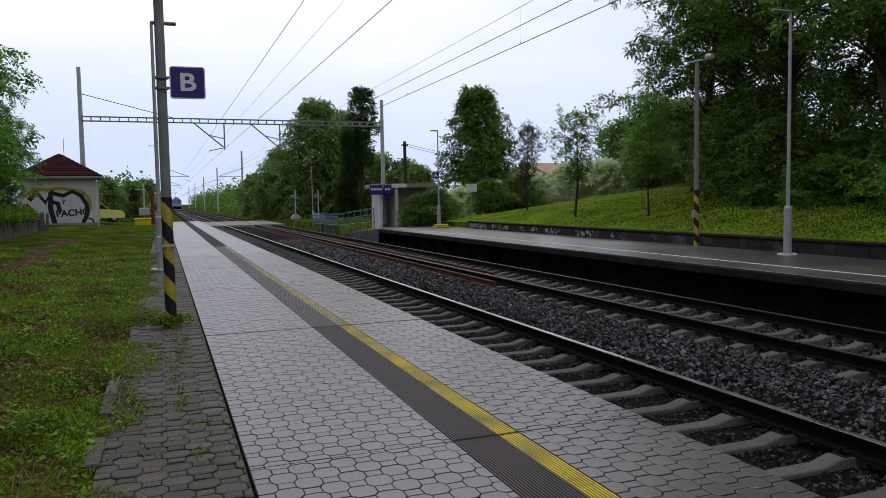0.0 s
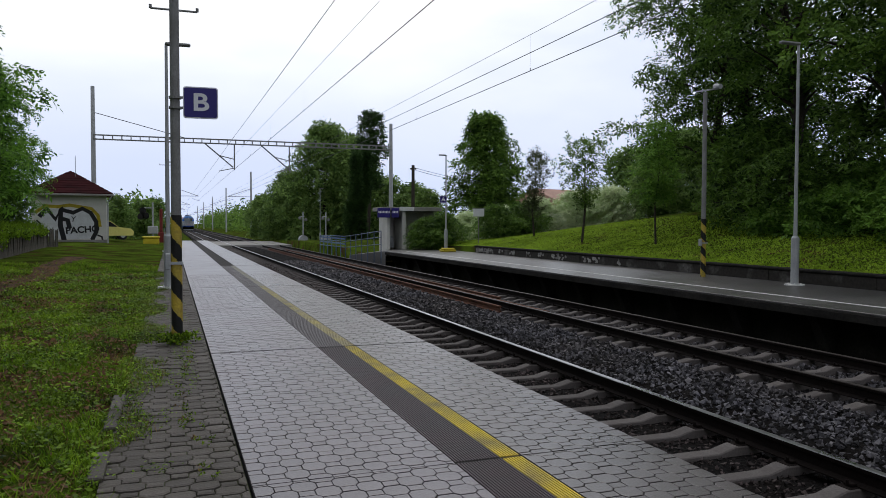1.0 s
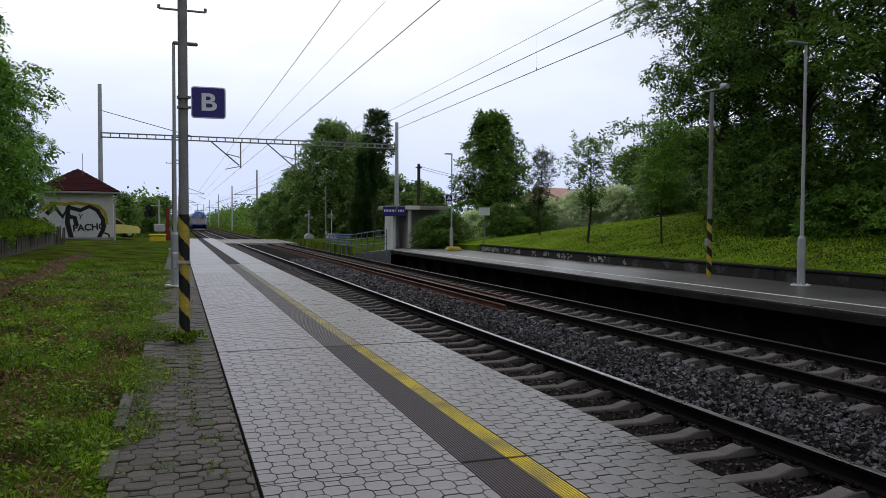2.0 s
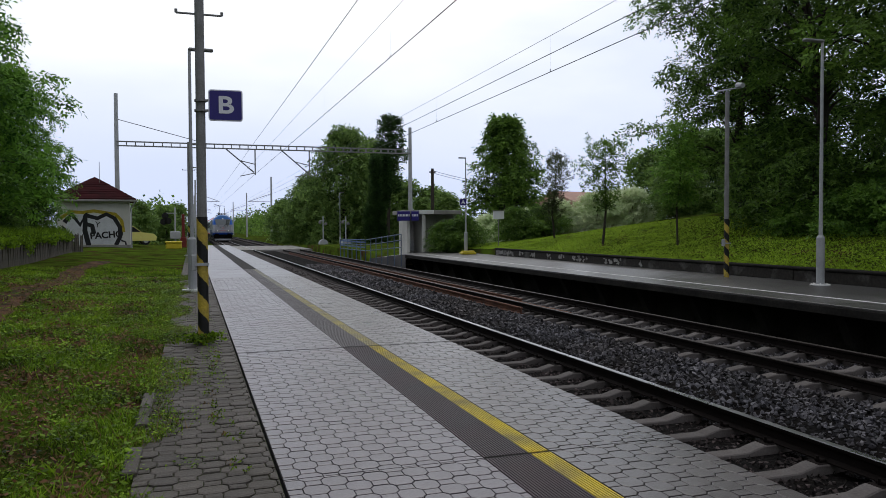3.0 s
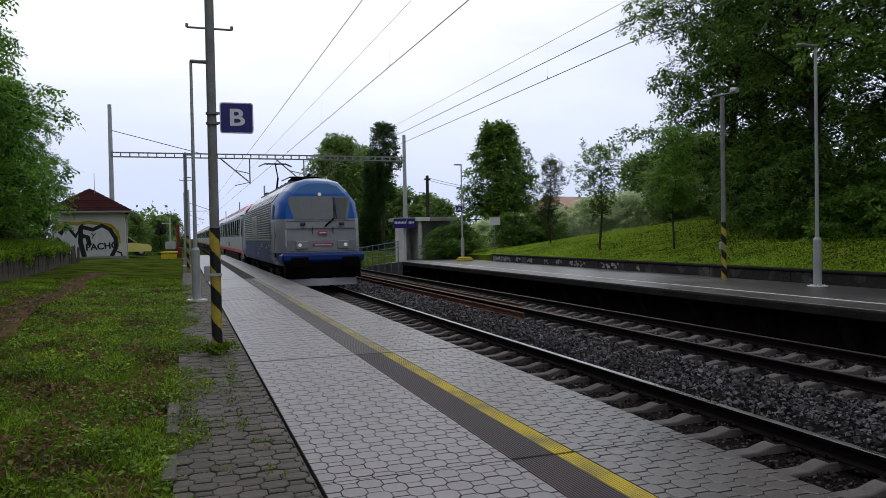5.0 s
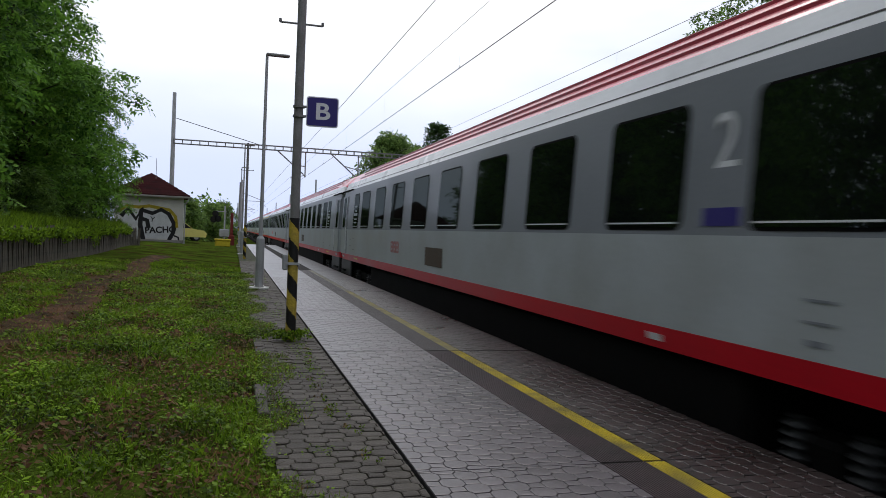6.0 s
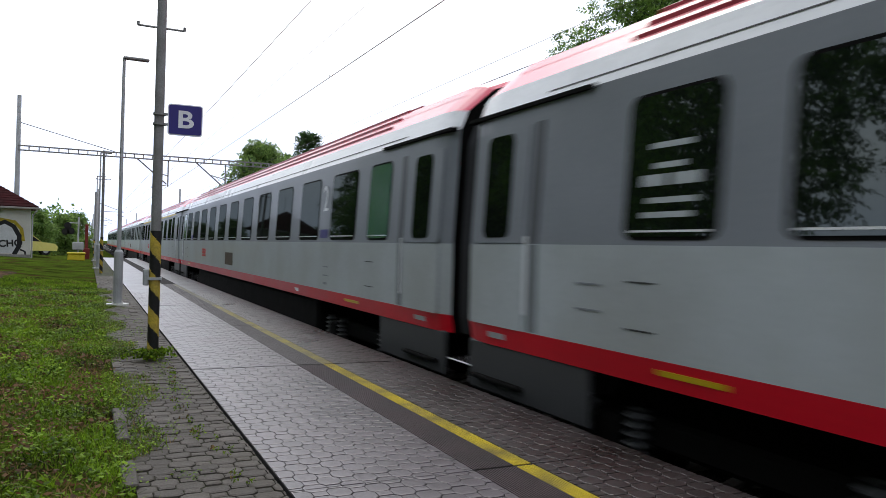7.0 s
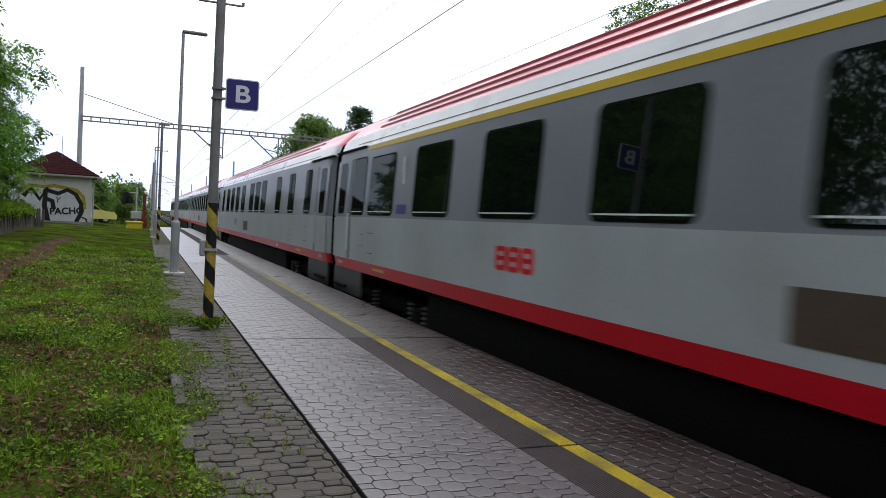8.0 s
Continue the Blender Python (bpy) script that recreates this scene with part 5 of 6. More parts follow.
def grass():
    rng = np.random.default_rng(21)
    green, fresh, dry, litter = Shape(), Shape(), Shape(), Shape()

    def patch(x, y):
        return noise.noise((x * 1.3, y * 0.9, 0.0)) + 0.55 * noise.noise((x * 4, y * 3, 5.0))

    def blade(s, x, y, z, h, w, spread):
        a = rng.random() * 6.283
        lx, ly = rng.normal(size=2) * h * spread
        n = len(s.v)
        c, d = w * math.cos(a), w * math.sin(a)
        s.v += [(x - c, y - d, z - 0.01), (x + c, y + d, z - 0.01), (x + lx, y + ly, z + h)]
        s.f.append((n, n + 1, n + 2))

    def flat_leaves(s, x, y, z, n, size, spread, tilt=0.35):
        """Clover and weed leaves, spread out to the light."""
        p = np.array((x, y, z)) + rng.normal(size=(n, 3)) * (spread, spread, spread * 0.35)
        a = rng.random(n) * 6.283
        u = unit(np.stack([np.cos(a), np.sin(a), rng.normal(size=n) * tilt], 1))
        w = unit(np.stack([-np.sin(a), np.cos(a), rng.normal(size=n) * tilt], 1))
        L = size * (0.6 + 0.8 * rng.random((n, 1)))
        add_quads(s, p - u * L * 0.5, p + w * L * 0.34, p + u * L * 0.5, p - w * L * 0.34)

    for i in range(210000):
        y = 1.5 + 24 * rng.random() ** 1.9 if i > 9000 else -6 + 7.5 * rng.random()
        x = -0.38 - 4.55 * rng.random() ** 1.05
        pn = patch(x, y)
        furrow = abs(x - streak(y)) < 0.28 + 0.25 * noise.noise((y * 1.3, 0.0, 4.0))
        bare = pn > (0.02 if y < 10 else 0.26) or (furrow and 9 < y < 30)
        if bare and rng.random() < 0.80:
            continue
        h = 0.014 + 0.032 * rng.random()
        s = green
        tuft = noise.noise((x * 2.6, y * 2.2, 9.0))
        if tuft > 0.16:
            h *= 1.9
            s = fresh if rng.random() < 0.7 else green
        elif rng.random() < 0.03:
            h *= 2.4
        if rng.random() < (0.5 if bare else 0.07):
            s = dry
        blade(s, x, y, ground_z(x, y), h, (0.0025 + 0.0045 * rng.random()) * (1 + max(y, 0) / 14), 0.65)
    # clover and broad weeds
    for i in range(30000):
        y = 1.5 + 20 * rng.random() ** 1.8
        x = -0.36 - 4.5 * rng.random()
        pn = patch(x, y)
        if pn > 0.02 and rng.random() < 0.82 or 9 < y < 30 and abs(x - streak(y)) < 0.42 and rng.random() < 0.9:
            continue
        s = fresh if noise.noise((x * 1.7, y * 1.5, 15.0)) > 0.12 else green
        flat_leaves(s, x, y, ground_z(x, y) + 0.015 + 0.04 * rng.random(), 4, (0.012 + 0.02 * rng.random()) * (1 + y / 25), 0.035)
    # brown leaf litter where the turf is thin
    for i in range(24000):
        y = 1.8 + 19 * rng.random() ** 1.6
        x = -0.40 - 4.4 * rng.random()
        if patch(x, y) < -0.02 and rng.random() < 0.9:
            continue
        flat_leaves(litter, x, y, ground_z(x, y) + 0.012, 2, (0.02 + 0.02 * rng.random()) * (1 + y / 25), 0.03, 0.5)
    # grass and weeds that creep over the kerb and the edge of the old path
    for i in range(2600):
        y = 2.0 + 20 * rng.random() ** 1.3
        x = -0.44 + 0.36 * rng.random() ** 1.5
        if 5.5 < y < 6.5 and x < -0.33 or 4.45 < y < 4.9 and x < -0.33:
            continue
        if noise.noise((y * 0.75, 2.0, 7.0)) < -0.28 + 1.0 * (x + 0.44):
            continue
        flat_leaves(fresh if rng.random() < 0.4 else green, x, y, 0.006, 5, 0.022, 0.03)
        for q in range(9):
            blade(dry if rng.random() < 0.3 else green, x + rng.normal() * 0.03, y + rng.normal() * 0.03, -0.025, 0.025 + 0.045 * rng.random(), 0.004, 0.7)
    # long dry stalks lying about
    for i in range(150):
        y, x = 2 + 7 * rng.random(), -0.5 - 3.0 * rng.random()
        a, L = rng.random() * 6.283, 0.1 + 0.22 * rng.random()
        z = ground_z(x, y) + 0.04
        n = len(dry.v)
        dry.v += [(x, y, z), (x + 0.005, y + 0.005, z), (x + L * math.cos(a), y + L * math.sin(a), z + 0.03)]
        dry.f.append((n, n + 1, n + 2))
    # weeds in the joints of the old path and round the pole
    for i in range(5200):
        y, x = 1.5 + 20 * rng.random() ** 1.4, -0.36 + 0.56 * rng.random() ** 1.7
        if noise.noise((x * 2, y * 0.9, 3.0)) < 0.05:
            continue
        flat_leaves(green, x, y, 0.0, 3, 0.016, 0.02)
    for i in range(70):
        leaves(green, (0.05 + rng.normal() * 0.10, 9.05 + rng.normal() * 0.09, 0.06), 0.06, 9, 0.04, rng)
    for i in range(44):
        y = 4.3 + 4.4 * rng.random()
        leaves(dry if i % 5 == 0 else green, (0.10 + 0.04 * math.sin(y * 1.7) + rng.normal() * 0.025, y, 0.008), 0.02 + 0.02 * rng.random(), 11, 0.018, rng, 0.6)
    # tall grass on the bank and creepers over the fence
    for i in range(7000):
        y = 10 + 30 * rng.random()
        x = fence_x(y) - 0.2 - 2.2 * rng.random() ** 1.5
        z = ground_z(x, y)
        for q in range(3):
            blade(fresh if q == 0 else green, x + rng.normal() * 0.08, y + rng.normal() * 0.08, z - 0.02, 0.12 + 0.25 * rng.random(), 0.014, 0.45)
    for i in range(2600):
        y = 10 + 28 * rng.random()
        g = noise.noise((y * 0.45, 1.0, 0.0))
        leaves(green if i % 3 else fresh, (fence_x(y) + 0.06, y, 1.02 - (0.12 + max(0.0, g) * 1.3) * rng.random()), 0.13, 4, 0.08, rng, 0.8)
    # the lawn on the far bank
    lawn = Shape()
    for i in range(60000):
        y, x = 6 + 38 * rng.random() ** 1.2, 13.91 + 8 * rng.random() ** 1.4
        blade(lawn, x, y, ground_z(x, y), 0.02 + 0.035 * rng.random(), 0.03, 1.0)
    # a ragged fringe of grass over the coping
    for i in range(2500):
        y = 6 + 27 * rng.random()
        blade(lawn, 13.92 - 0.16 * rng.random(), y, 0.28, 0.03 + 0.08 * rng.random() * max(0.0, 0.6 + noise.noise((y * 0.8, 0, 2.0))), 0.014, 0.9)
    for name, s, m, label, cat in (("grass", green, M_GRASSB, "fresh green grass and clover with small weeds", "grass"), ("fresh_grass", fresh, M_GRASSF, "light green tufts of young grass", "grass"),
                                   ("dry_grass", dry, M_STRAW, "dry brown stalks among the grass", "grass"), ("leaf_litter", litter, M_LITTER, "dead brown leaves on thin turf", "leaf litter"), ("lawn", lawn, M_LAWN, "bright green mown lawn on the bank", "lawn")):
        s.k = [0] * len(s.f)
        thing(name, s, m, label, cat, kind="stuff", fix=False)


grass()


# ---------- the train ----------
def paint(name, col, rough=0.38, coat=0.05, var=0.06, second=None):
    return mat(name, col, rough, var, 0.7, 25, 0.02, second=second or tuple(c * 0.85 for c in col), coat=coat)


T_BLUE = paint("train_blue", (0.001, 0.090, 0.42), coat=0.0)
T_BLUEDEEP = paint("train_deep_blue", (0.001, 0.032, 0.20), coat=0.0)
T_BLUELOW = paint("train_dusty_navy", (0.003, 0.034, 0.13), 0.5, coat=0.0)
# The body blue made paler, so the roof's highlight sits in the colour.
T_ROOFBLUE = paint("train_blue_roof_highlight", (0.018, 0.13, 0.38), 0.3, coat=0.45)
T_GREY = paint("train_grey", (0.31, 0.315, 0.345))
T_SILVER = paint("train_silver", (0.82, 0.84, 0.87), 0.3, coat=0.3)
T_LIGHT = paint("coach_light_grey", (0.45, 0.495, 0.52), second=(0.37, 0.395, 0.40), coat=0.12)
T_MID = paint("coach_window_band_grey", (0.23, 0.248, 0.278), coat=0.12)
T_RED = paint("coach_red", (0.72, 0.005, 0.022))
# Lighter, pinker base puts part of the sky's sheen into the roof colour.
T_ROOFRED = paint("coach_roof_red_sheen", (0.76, 0.055, 0.115), 0.32, coat=0.6)
T_RIB = paint("coach_roof_rib", (0.34, 0.014, 0.035), 0.4)
# Taken down to near black so the colour holds the shade under the train.
T_DARK = mat("grime_with_underfloor_shade", (0.0045, 0.0043, 0.004), 0.85, 0.3, 3, 40, 0.3, spec=0.08)
T_SKIRT = paint("grey_skirt", (0.055, 0.057, 0.06), 0.55)
T_GANG = paint("gangway_rubber_grey", (0.035, 0.036, 0.040), 0.6)
T_POST = paint("door_post_grey", (0.10, 0.105, 0.118))
T_POSTLOW = paint("door_post_pale_grey", (0.20, 0.22, 0.235))
T_FADED = paint("faded_red_mark", (0.42, 0.16, 0.17))
T_YEL = paint("first_class_yellow", (0.72, 0.50, 0.015))


def tinted_glass():
    """Dark tinted panes that mirror a small, even part of the light."""
    m = mat("tinted_glass", (0.006, 0.008, 0.007), 0.5, 0.02, 1, 10, 0, spec=0.0)
    nt = m.node_tree
    gl = nt.nodes.new("ShaderNodeBsdfGlossy")
    gl.inputs["Roughness"].default_value = 0.03
    gl.inputs["Color"].default_value = (0.85, 0.95, 0.9, 1)
    mx = nt.nodes.new("ShaderNodeMixShader")
    mx.inputs[0].default_value = 0.07
    nt.links.new(nt.nodes["Principled BSDF"].outputs[0], mx.inputs[1])
    nt.links.new(gl.outputs[0], mx.inputs[2])
    nt.links.new(mx.outputs[0], nt.nodes["Material Output"].inputs[0])
    return m


T_GLASS = tinted_glass()
T_PLATE = paint("muted_red_plate", (0.42, 0.045, 0.08))
T_DULLRED = paint("dull_red_mark", (0.17, 0.10, 0.105))
# The grey base stands in for sky mirrored in the windscreen.
T_SCREEN = mat("windscreen_sky_grey", (0.11, 0.125, 0.135), 0.12, 0.05, 1, 10, 0, spec=0.6)
T_GREEN = mat("green_blind_glass", (0.02, 0.11, 0.055), 0.14, 0.05, 1, 10, 0, spec=0.8)
T_PANE = mat("roof_pane_grey", (0.03, 0.04, 0.06), 0.25, 0.1, 2, 20, 0, spec=0.5)
T_BROWN = mat("vent_brown", (0.09, 0.065, 0.045), 0.6, 0.15, 6, 40, 0.1)
T_HEAD = glow_mat("headlight", (1.0, 0.96, 0.86), 0.22)
T_LAMPGLASS = mat("headlight_glass", (0.28, 0.29, 0.29), 0.1, 0.1, 8, 40, 0, spec=0.8)

SPEED = 44.8
GAP = 26.4


def bogie(parent, y, wheel_r=0.46, base=2.5, spring=True):
    """Wheels turn too fast to be told from still ones in the dark under the floor."""
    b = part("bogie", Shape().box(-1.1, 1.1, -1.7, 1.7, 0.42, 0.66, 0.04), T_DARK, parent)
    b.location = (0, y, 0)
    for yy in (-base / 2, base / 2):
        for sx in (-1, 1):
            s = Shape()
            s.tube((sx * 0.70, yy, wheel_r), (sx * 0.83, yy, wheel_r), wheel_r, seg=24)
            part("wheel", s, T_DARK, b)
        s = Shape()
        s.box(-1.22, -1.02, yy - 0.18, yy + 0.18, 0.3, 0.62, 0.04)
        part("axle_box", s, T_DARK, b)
        if spring:
            for dy in (-0.3, 0.3):
                s = Shape()
                n = 10
                for i in range(25):
                    r = 0.075 + 0.03 * math.sin(i * math.pi / 2)
                    s.v += [(-1.14 + r * math.cos(6.2832 * q / n), yy + dy + r * math.sin(6.2832 * q / n), 0.28 + 0.0175 * i) for q in range(n)]
                s.f = [(i * n + q, i * n + (q + 1) % n, (i + 1) * n + (q + 1) % n, (i + 1) * n + q) for i in range(24) for q in range(n)]
                s.k = [0] * len(s.f)
                part("spring", s, T_SKIRT, b, "coil spring")
    return b


SECTION = [(1.37, 0.955), (1.41, 1.15), (1.415, 1.93), (1.386, 2.48), (1.358, 3.02), (1.349, 3.185), (1.26, 3.43), (0.92, 3.76), (0.5, 3.94), (0.0, 4.0)]


def band(i0, i1, y0, y1, lift=0.0):
    """A stretch of the coach shell between two points of its section, on both sides; drawn in at the ends."""
    s = Shape()
    pts = SECTION[i0:i1 + 1]
    m = len(pts)
    rings = ((y0, 0.935, 0.84), (y0 + 0.06, 0.962, 0.90), (y0 + 0.18, 0.985, 0.955), (y0 + 0.45, 1.0, 1.0), (y1 - 0.45, 1.0, 1.0), (y1 - 0.18, 0.985, 0.955), (y1 - 0.06, 0.962, 0.90), (y1, 0.935, 0.84))
    for sx in (-1, 1):
        n = len(s.v)
        for y, kx, kz in rings:
            for x, z in pts:
                zz = z if z < 3.2 else 3.2 + (z - 3.2) * kz
                s.v.append((sx * (x * kx + (lift if x else 0)), y, zz + (lift if z > 3.5 else 0)))
        for r in range(len(rings) - 1):
            for i in range(m - 1):
                q = (n + r * m + i, n + r * m + i + 1, n + (r + 1) * m + i + 1, n + (r + 1) * m + i)
                s.f.append(q if sx < 0 else q[::-1])
                s.k.append(0)
    return s


def side_x(z):
    for (x0, z0), (x1, z1) in zip(SECTION, SECTION[1:]):
        if z0 <= z <= z1:
            return x0 + (x1 - x0) * (z - z0) / (z1 - z0)
    return 0


def plate(y0, y1, z0, z1, r, lift, seg=4):
    """A rounded pane that follows the lean of the left coach side."""
    s = Shape()
    o = rounded(y0, y1, z0, z1, r, seg)
    n = len(o)
    s.v = [(-(side_x(z) + lift), y, z) for y, z in o] + [(-(side_x(z) - 0.03), y, z) for y, z in o]
    s.f = [tuple(range(n))] + [(i, i + n, (i + 1) % n + n, (i + 1) % n) for i in range(n)]
    s.k = [0] * len(s.f)
    return s


def window(parent, y0, y1, z0=1.99, z1=2.98, glass=None):
    f = part("window", plate(y0 - 0.025, y1 + 0.025, z0 - 0.025, z1 + 0.025, 0.10, 0.004), T_DARK, parent, "black rubber frame", fix=False)
    part("pane", plate(y0, y1, z0, z1, 0.085, 0.009), glass or T_GLASS, f, fix=False)
    s = Shape()
    s.box(-(side_x(2.03) + 0.014), -(side_x(2.03) + 0.004), y0 + 0.05, y1 - 0.05, 2.02, 2.035)
    part("ledge", s, T_SILVER, f)


def coach(kind, label, blind=False):
    """A passenger coach; its origin is on the rails at its leading gangway, the body runs along +y."""
    e = empty("passenger_coach", pose(T1, 0, RAIL), label, "railway coach", "coaches of the train")
    y0, y1 = 0.22, GAP - 0.22
    part("lower_panel", band(1, 2, y0, y1), T_LIGHT, e, "light grey lower side", fix=False)
    part("red_band", band(0, 1, y0, y1), T_RED, e, "red sill band", fix=False)
    part("window_band", band(2, 5, y0, y1), T_MID, e, "dark grey window band", fix=False)
    part("eaves_band", band(5, 6, y0, y1), T_SILVER, e, "white eaves band", fix=False)
    part("roof", band(6, 9, y0, y1), T_ROOFRED, e, "red roof, paled by a sky sheen in its colour", fix=False)
    if kind == "first":
        part("yellow_stripe", plate(2.4, GAP - 2.4, 3.10, 3.18, 0.02, 0.006), T_YEL, e, "yellow first class stripe", fix=False)
    for x, z in ((1.17, 3.51), (1.04, 3.64), (0.90, 3.77), (0.70, 3.855)):
        s = Shape()
        s.box(-x - 0.017, -x + 0.017, y0 + 2.3, y1 - 2.3, z - 0.03, z + 0.03, 0.008)
        part("roof_rib", s, T_RIB, e)
    for y in (y0, y1):
        s = Shape()
        o = [(-x * 0.93, z if z < 3.2 else 3.2 + (z - 3.2) * 0.83) for x, z in SECTION]
        o += [(-x, z) for x, z in o[-2::-1]]
        s.extrude(o, y - 0.01, y + 0.01)
        part("end_wall", s, T_DARK, e)
    s = Shape()
    o = [(-x * 0.885, 0.95 + (z - 0.95) * 0.93) for x, z in SECTION]
    o += [(-x, z) for x, z in o[-2::-1]]
    n = len(o)
    folds = 9
    for i in range(folds):
        k = 1.0 if i % 2 else 0.955
        s.v += [(x * k, -0.21 + 0.42 * i / (folds - 1), 1.0 + (z - 1.0) * (0.02 + 0.98 * k)) for x, z in o]
    s.f = [(i * n + j, i * n + (j + 1) % n, (i + 1) * n + (j + 1) % n, (i + 1) * n + j) for i in range(folds - 1) for j in range(n)]
    s.k = [0] * len(s.f)
    part("gangway", s, T_GANG, e, "dark grey rubber gangway bellows")
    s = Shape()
    # This low box is added to keep the gap between coaches dark.
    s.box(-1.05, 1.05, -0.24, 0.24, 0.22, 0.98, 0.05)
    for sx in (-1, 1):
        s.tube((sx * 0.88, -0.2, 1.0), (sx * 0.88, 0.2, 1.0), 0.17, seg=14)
    part("buffer", s, T_DARK, e, "black buffers and coupling, with a box filling the gap dark")
    # Equipment drawn wider and lower than needed, to add darkness below the floor.
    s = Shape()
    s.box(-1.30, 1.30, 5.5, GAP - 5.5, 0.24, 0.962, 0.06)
    part("equipment_shade_box", s, T_DARK, e)
    for a, b in ((0.3, 2.3), (GAP - 2.3, GAP - 0.3)):
        s = Shape()
        s.box(-1.36, -1.30, a, b, 0.48, 0.97, 0.02)
        part("skirt", s, T_SKIRT, e, "dark grey skirt below the door")
    bogie(e, 3.6)
    bogie(e, GAP - 3.6)
    # doors
    for a in (0.40, GAP - 1.4):
        d = part("door", plate(a, a + 1.0, 1.94, 3.01, 0.05, 0.012), T_MID, e, "grey plug door with a narrow window", fix=False)
        part("door_lower", plate(a, a + 1.0, 1.15, 1.92, 0.03, 0.012), T_LIGHT, d, fix=False)
        part("door_window", plate(a + 0.27, a + 0.75, 1.99, 2.96, 0.08, 0.018), T_GLASS, d, fix=False)
        s = Shape()
        s.box(-1.385, -1.30, a - 0.2 if a < 5 else a - 0.9, a + 1.9 if a < 5 else a + 1.2, 3.165, 3.20)
        part("drip_rail", s, T_DARK, d)
        s = Shape()
        s.box(-1.44, -1.422, a + (1.045 if a < 5 else -0.07), a + (1.07 if a < 5 else -0.03), 1.3, 2.0, 0.01)
        part("handrail", s, T_SILVER, d)
        q = a + 1.06 if a < 5 else a - 0.22
        for z0, z1, m in ((1.16, 1.925, T_POSTLOW), (1.935, 3.015, T_POST)):
            part("door_post", plate(q, q + 0.15, z0, z1, 0.02, 0.005), m, d, "dark strip beside the door", fix=False)
        part("foot_step", Shape().box(-1.42, -1.30, a + 0.05, a + 0.95, 0.60, 0.64, 0.01), T_DARK, d)
        part("number_bar", plate(a + 0.35, a + 0.65, 1.03, 1.085, 0.01, 0.006), T_LIGHT, d, "pale bar on the red sill", fix=False)
    part("eaves_line", plate(1.6, GAP - 1.6, 3.262, 3.272, 0.004, 0.006), T_SKIRT, e, "thin dark line along the eaves", fix=False)
    for a in (3.1, GAP - 3.75):
        part("warning_bar", plate(a, a + 0.62, 1.045, 1.085, 0.01, 0.006), T_YEL, e, "yellow mark on the red sill", fix=False)
    for a in (2.5, GAP - 3.1):
        for z in (1.32, 1.66):
            part("flap_line", plate(a, a + 0.3, z, z + 0.012, 0.004, 0.005), T_SKIRT, e, "seam of a service flap", fix=False)
    if kind == "second":
        if blind:
            window(e, 1.98, 2.75, glass=T_GREEN)
            window(e, 24.25, 24.88, glass=T_GREEN)
            ws = [(3.32 + 1.925 * i, 4.52 + 1.925 * i) for i in range(11)]
        else:
            window(e, 2.93, 3.75)
            ws = [(4.18 + 2.1 * i, 5.42 + 2.1 * i) for i in range(9)]
            window(e, 22.76, 23.62)
    elif kind == "first":
        window(e, 2.6, 3.5)
        window(e, 23.98, 24.78)
        ws = [(GAP - 4.05 - 2.3 * i, GAP - 2.72 - 2.3 * i) for i in range(9)]
    else:
        ws = [(2.2, 2.9), (4.3, 5.1), (6.4, 7.2), (9.2, 10.2), (10.7, 11.7), (12.2, 13.2), (14.6, 15.7), (16.5, 17.6), (18.4, 19.5), (20.3, 21.4), (22.6, 23.4)]
    for a, b in ws:
        window(e, a, b, z1=2.94 if kind == "first" else 2.98)
    if kind == "second" and not blind:
        for c in (3.34, 23.19):
            for a, b, z0, z1 in ((-0.22, 0.26, 2.12, 2.16), (-0.26, 0.22, 2.22, 2.26), (-0.28, -0.02, 2.34, 2.42), (0.04, 0.28, 2.34, 2.42), (-0.14, 0.16, 2.46, 2.50), (-0.2, 0.2, 2.60, 2.64)):
                part("pictogram_bar", plate(c + a, c + b, z0, z1, 0.012, 0.013), T_LIGHT, e, "pale bicycle pictogram on the pane", fix=False)
    if kind != "dining":
        marks = (GAP - 4.5, 5.77) if kind == "first" else (4.88, 22.14) if blind else (5.75,)
        for yy in marks:
            lettering("2" if kind == "second" else "1", 0.62, T_SILVER, e, pose(-(side_x(2.6) + 0.006), yy, 2.62, 90, 0, -90), "class_number")
            part("info_plate", plate(yy - 0.22, yy + 0.22, 2.0, 2.14, 0.02, 0.006), M_SIGNBLUE, e, "small blue plate", fix=False)
    # small marks on the side
    c = 17.72 if kind == "first" else 18.50 if blind else 16.95
    for i in range(3):
        lp = part("logo_block", plate(c + 0.295 * i, c + 0.265 + 0.295 * i, 1.42, 1.68, 0.05, 0.005), T_RED if kind == "first" or blind else T_FADED, e, "red operator mark", fix=False)
        for z in (1.475, 1.575):
            part("logo_gap", plate(c + 0.295 * i + 0.085, c + 0.18 + 0.295 * i, z, z + 0.05, 0.012, 0.007), T_LIGHT, lp, fix=False)
    part("vent", plate(13.4, 14.6, 1.28, 1.62, 0.02, 0.006), T_BROWN, e, "brown ventilation grille", fix=False)
    for a, b, c, d in ((4.6, 4.85, 1.52, 1.54), (4.6, 4.85, 1.38, 1.40), (4.66, 4.82, 1.24, 1.28), (GAP - 2.5, GAP - 2.2, 1.62, 1.635), (GAP - 2.5, GAP - 2.2, 1.42, 1.435), (6.5, 6.72, 1.02, 1.08)):
        part("marking_bar", plate(a, b, c, d, 0.005, 0.006), T_MID if c > 1.1 else T_SILVER, e, "small printed mark", fix=False)
    return e


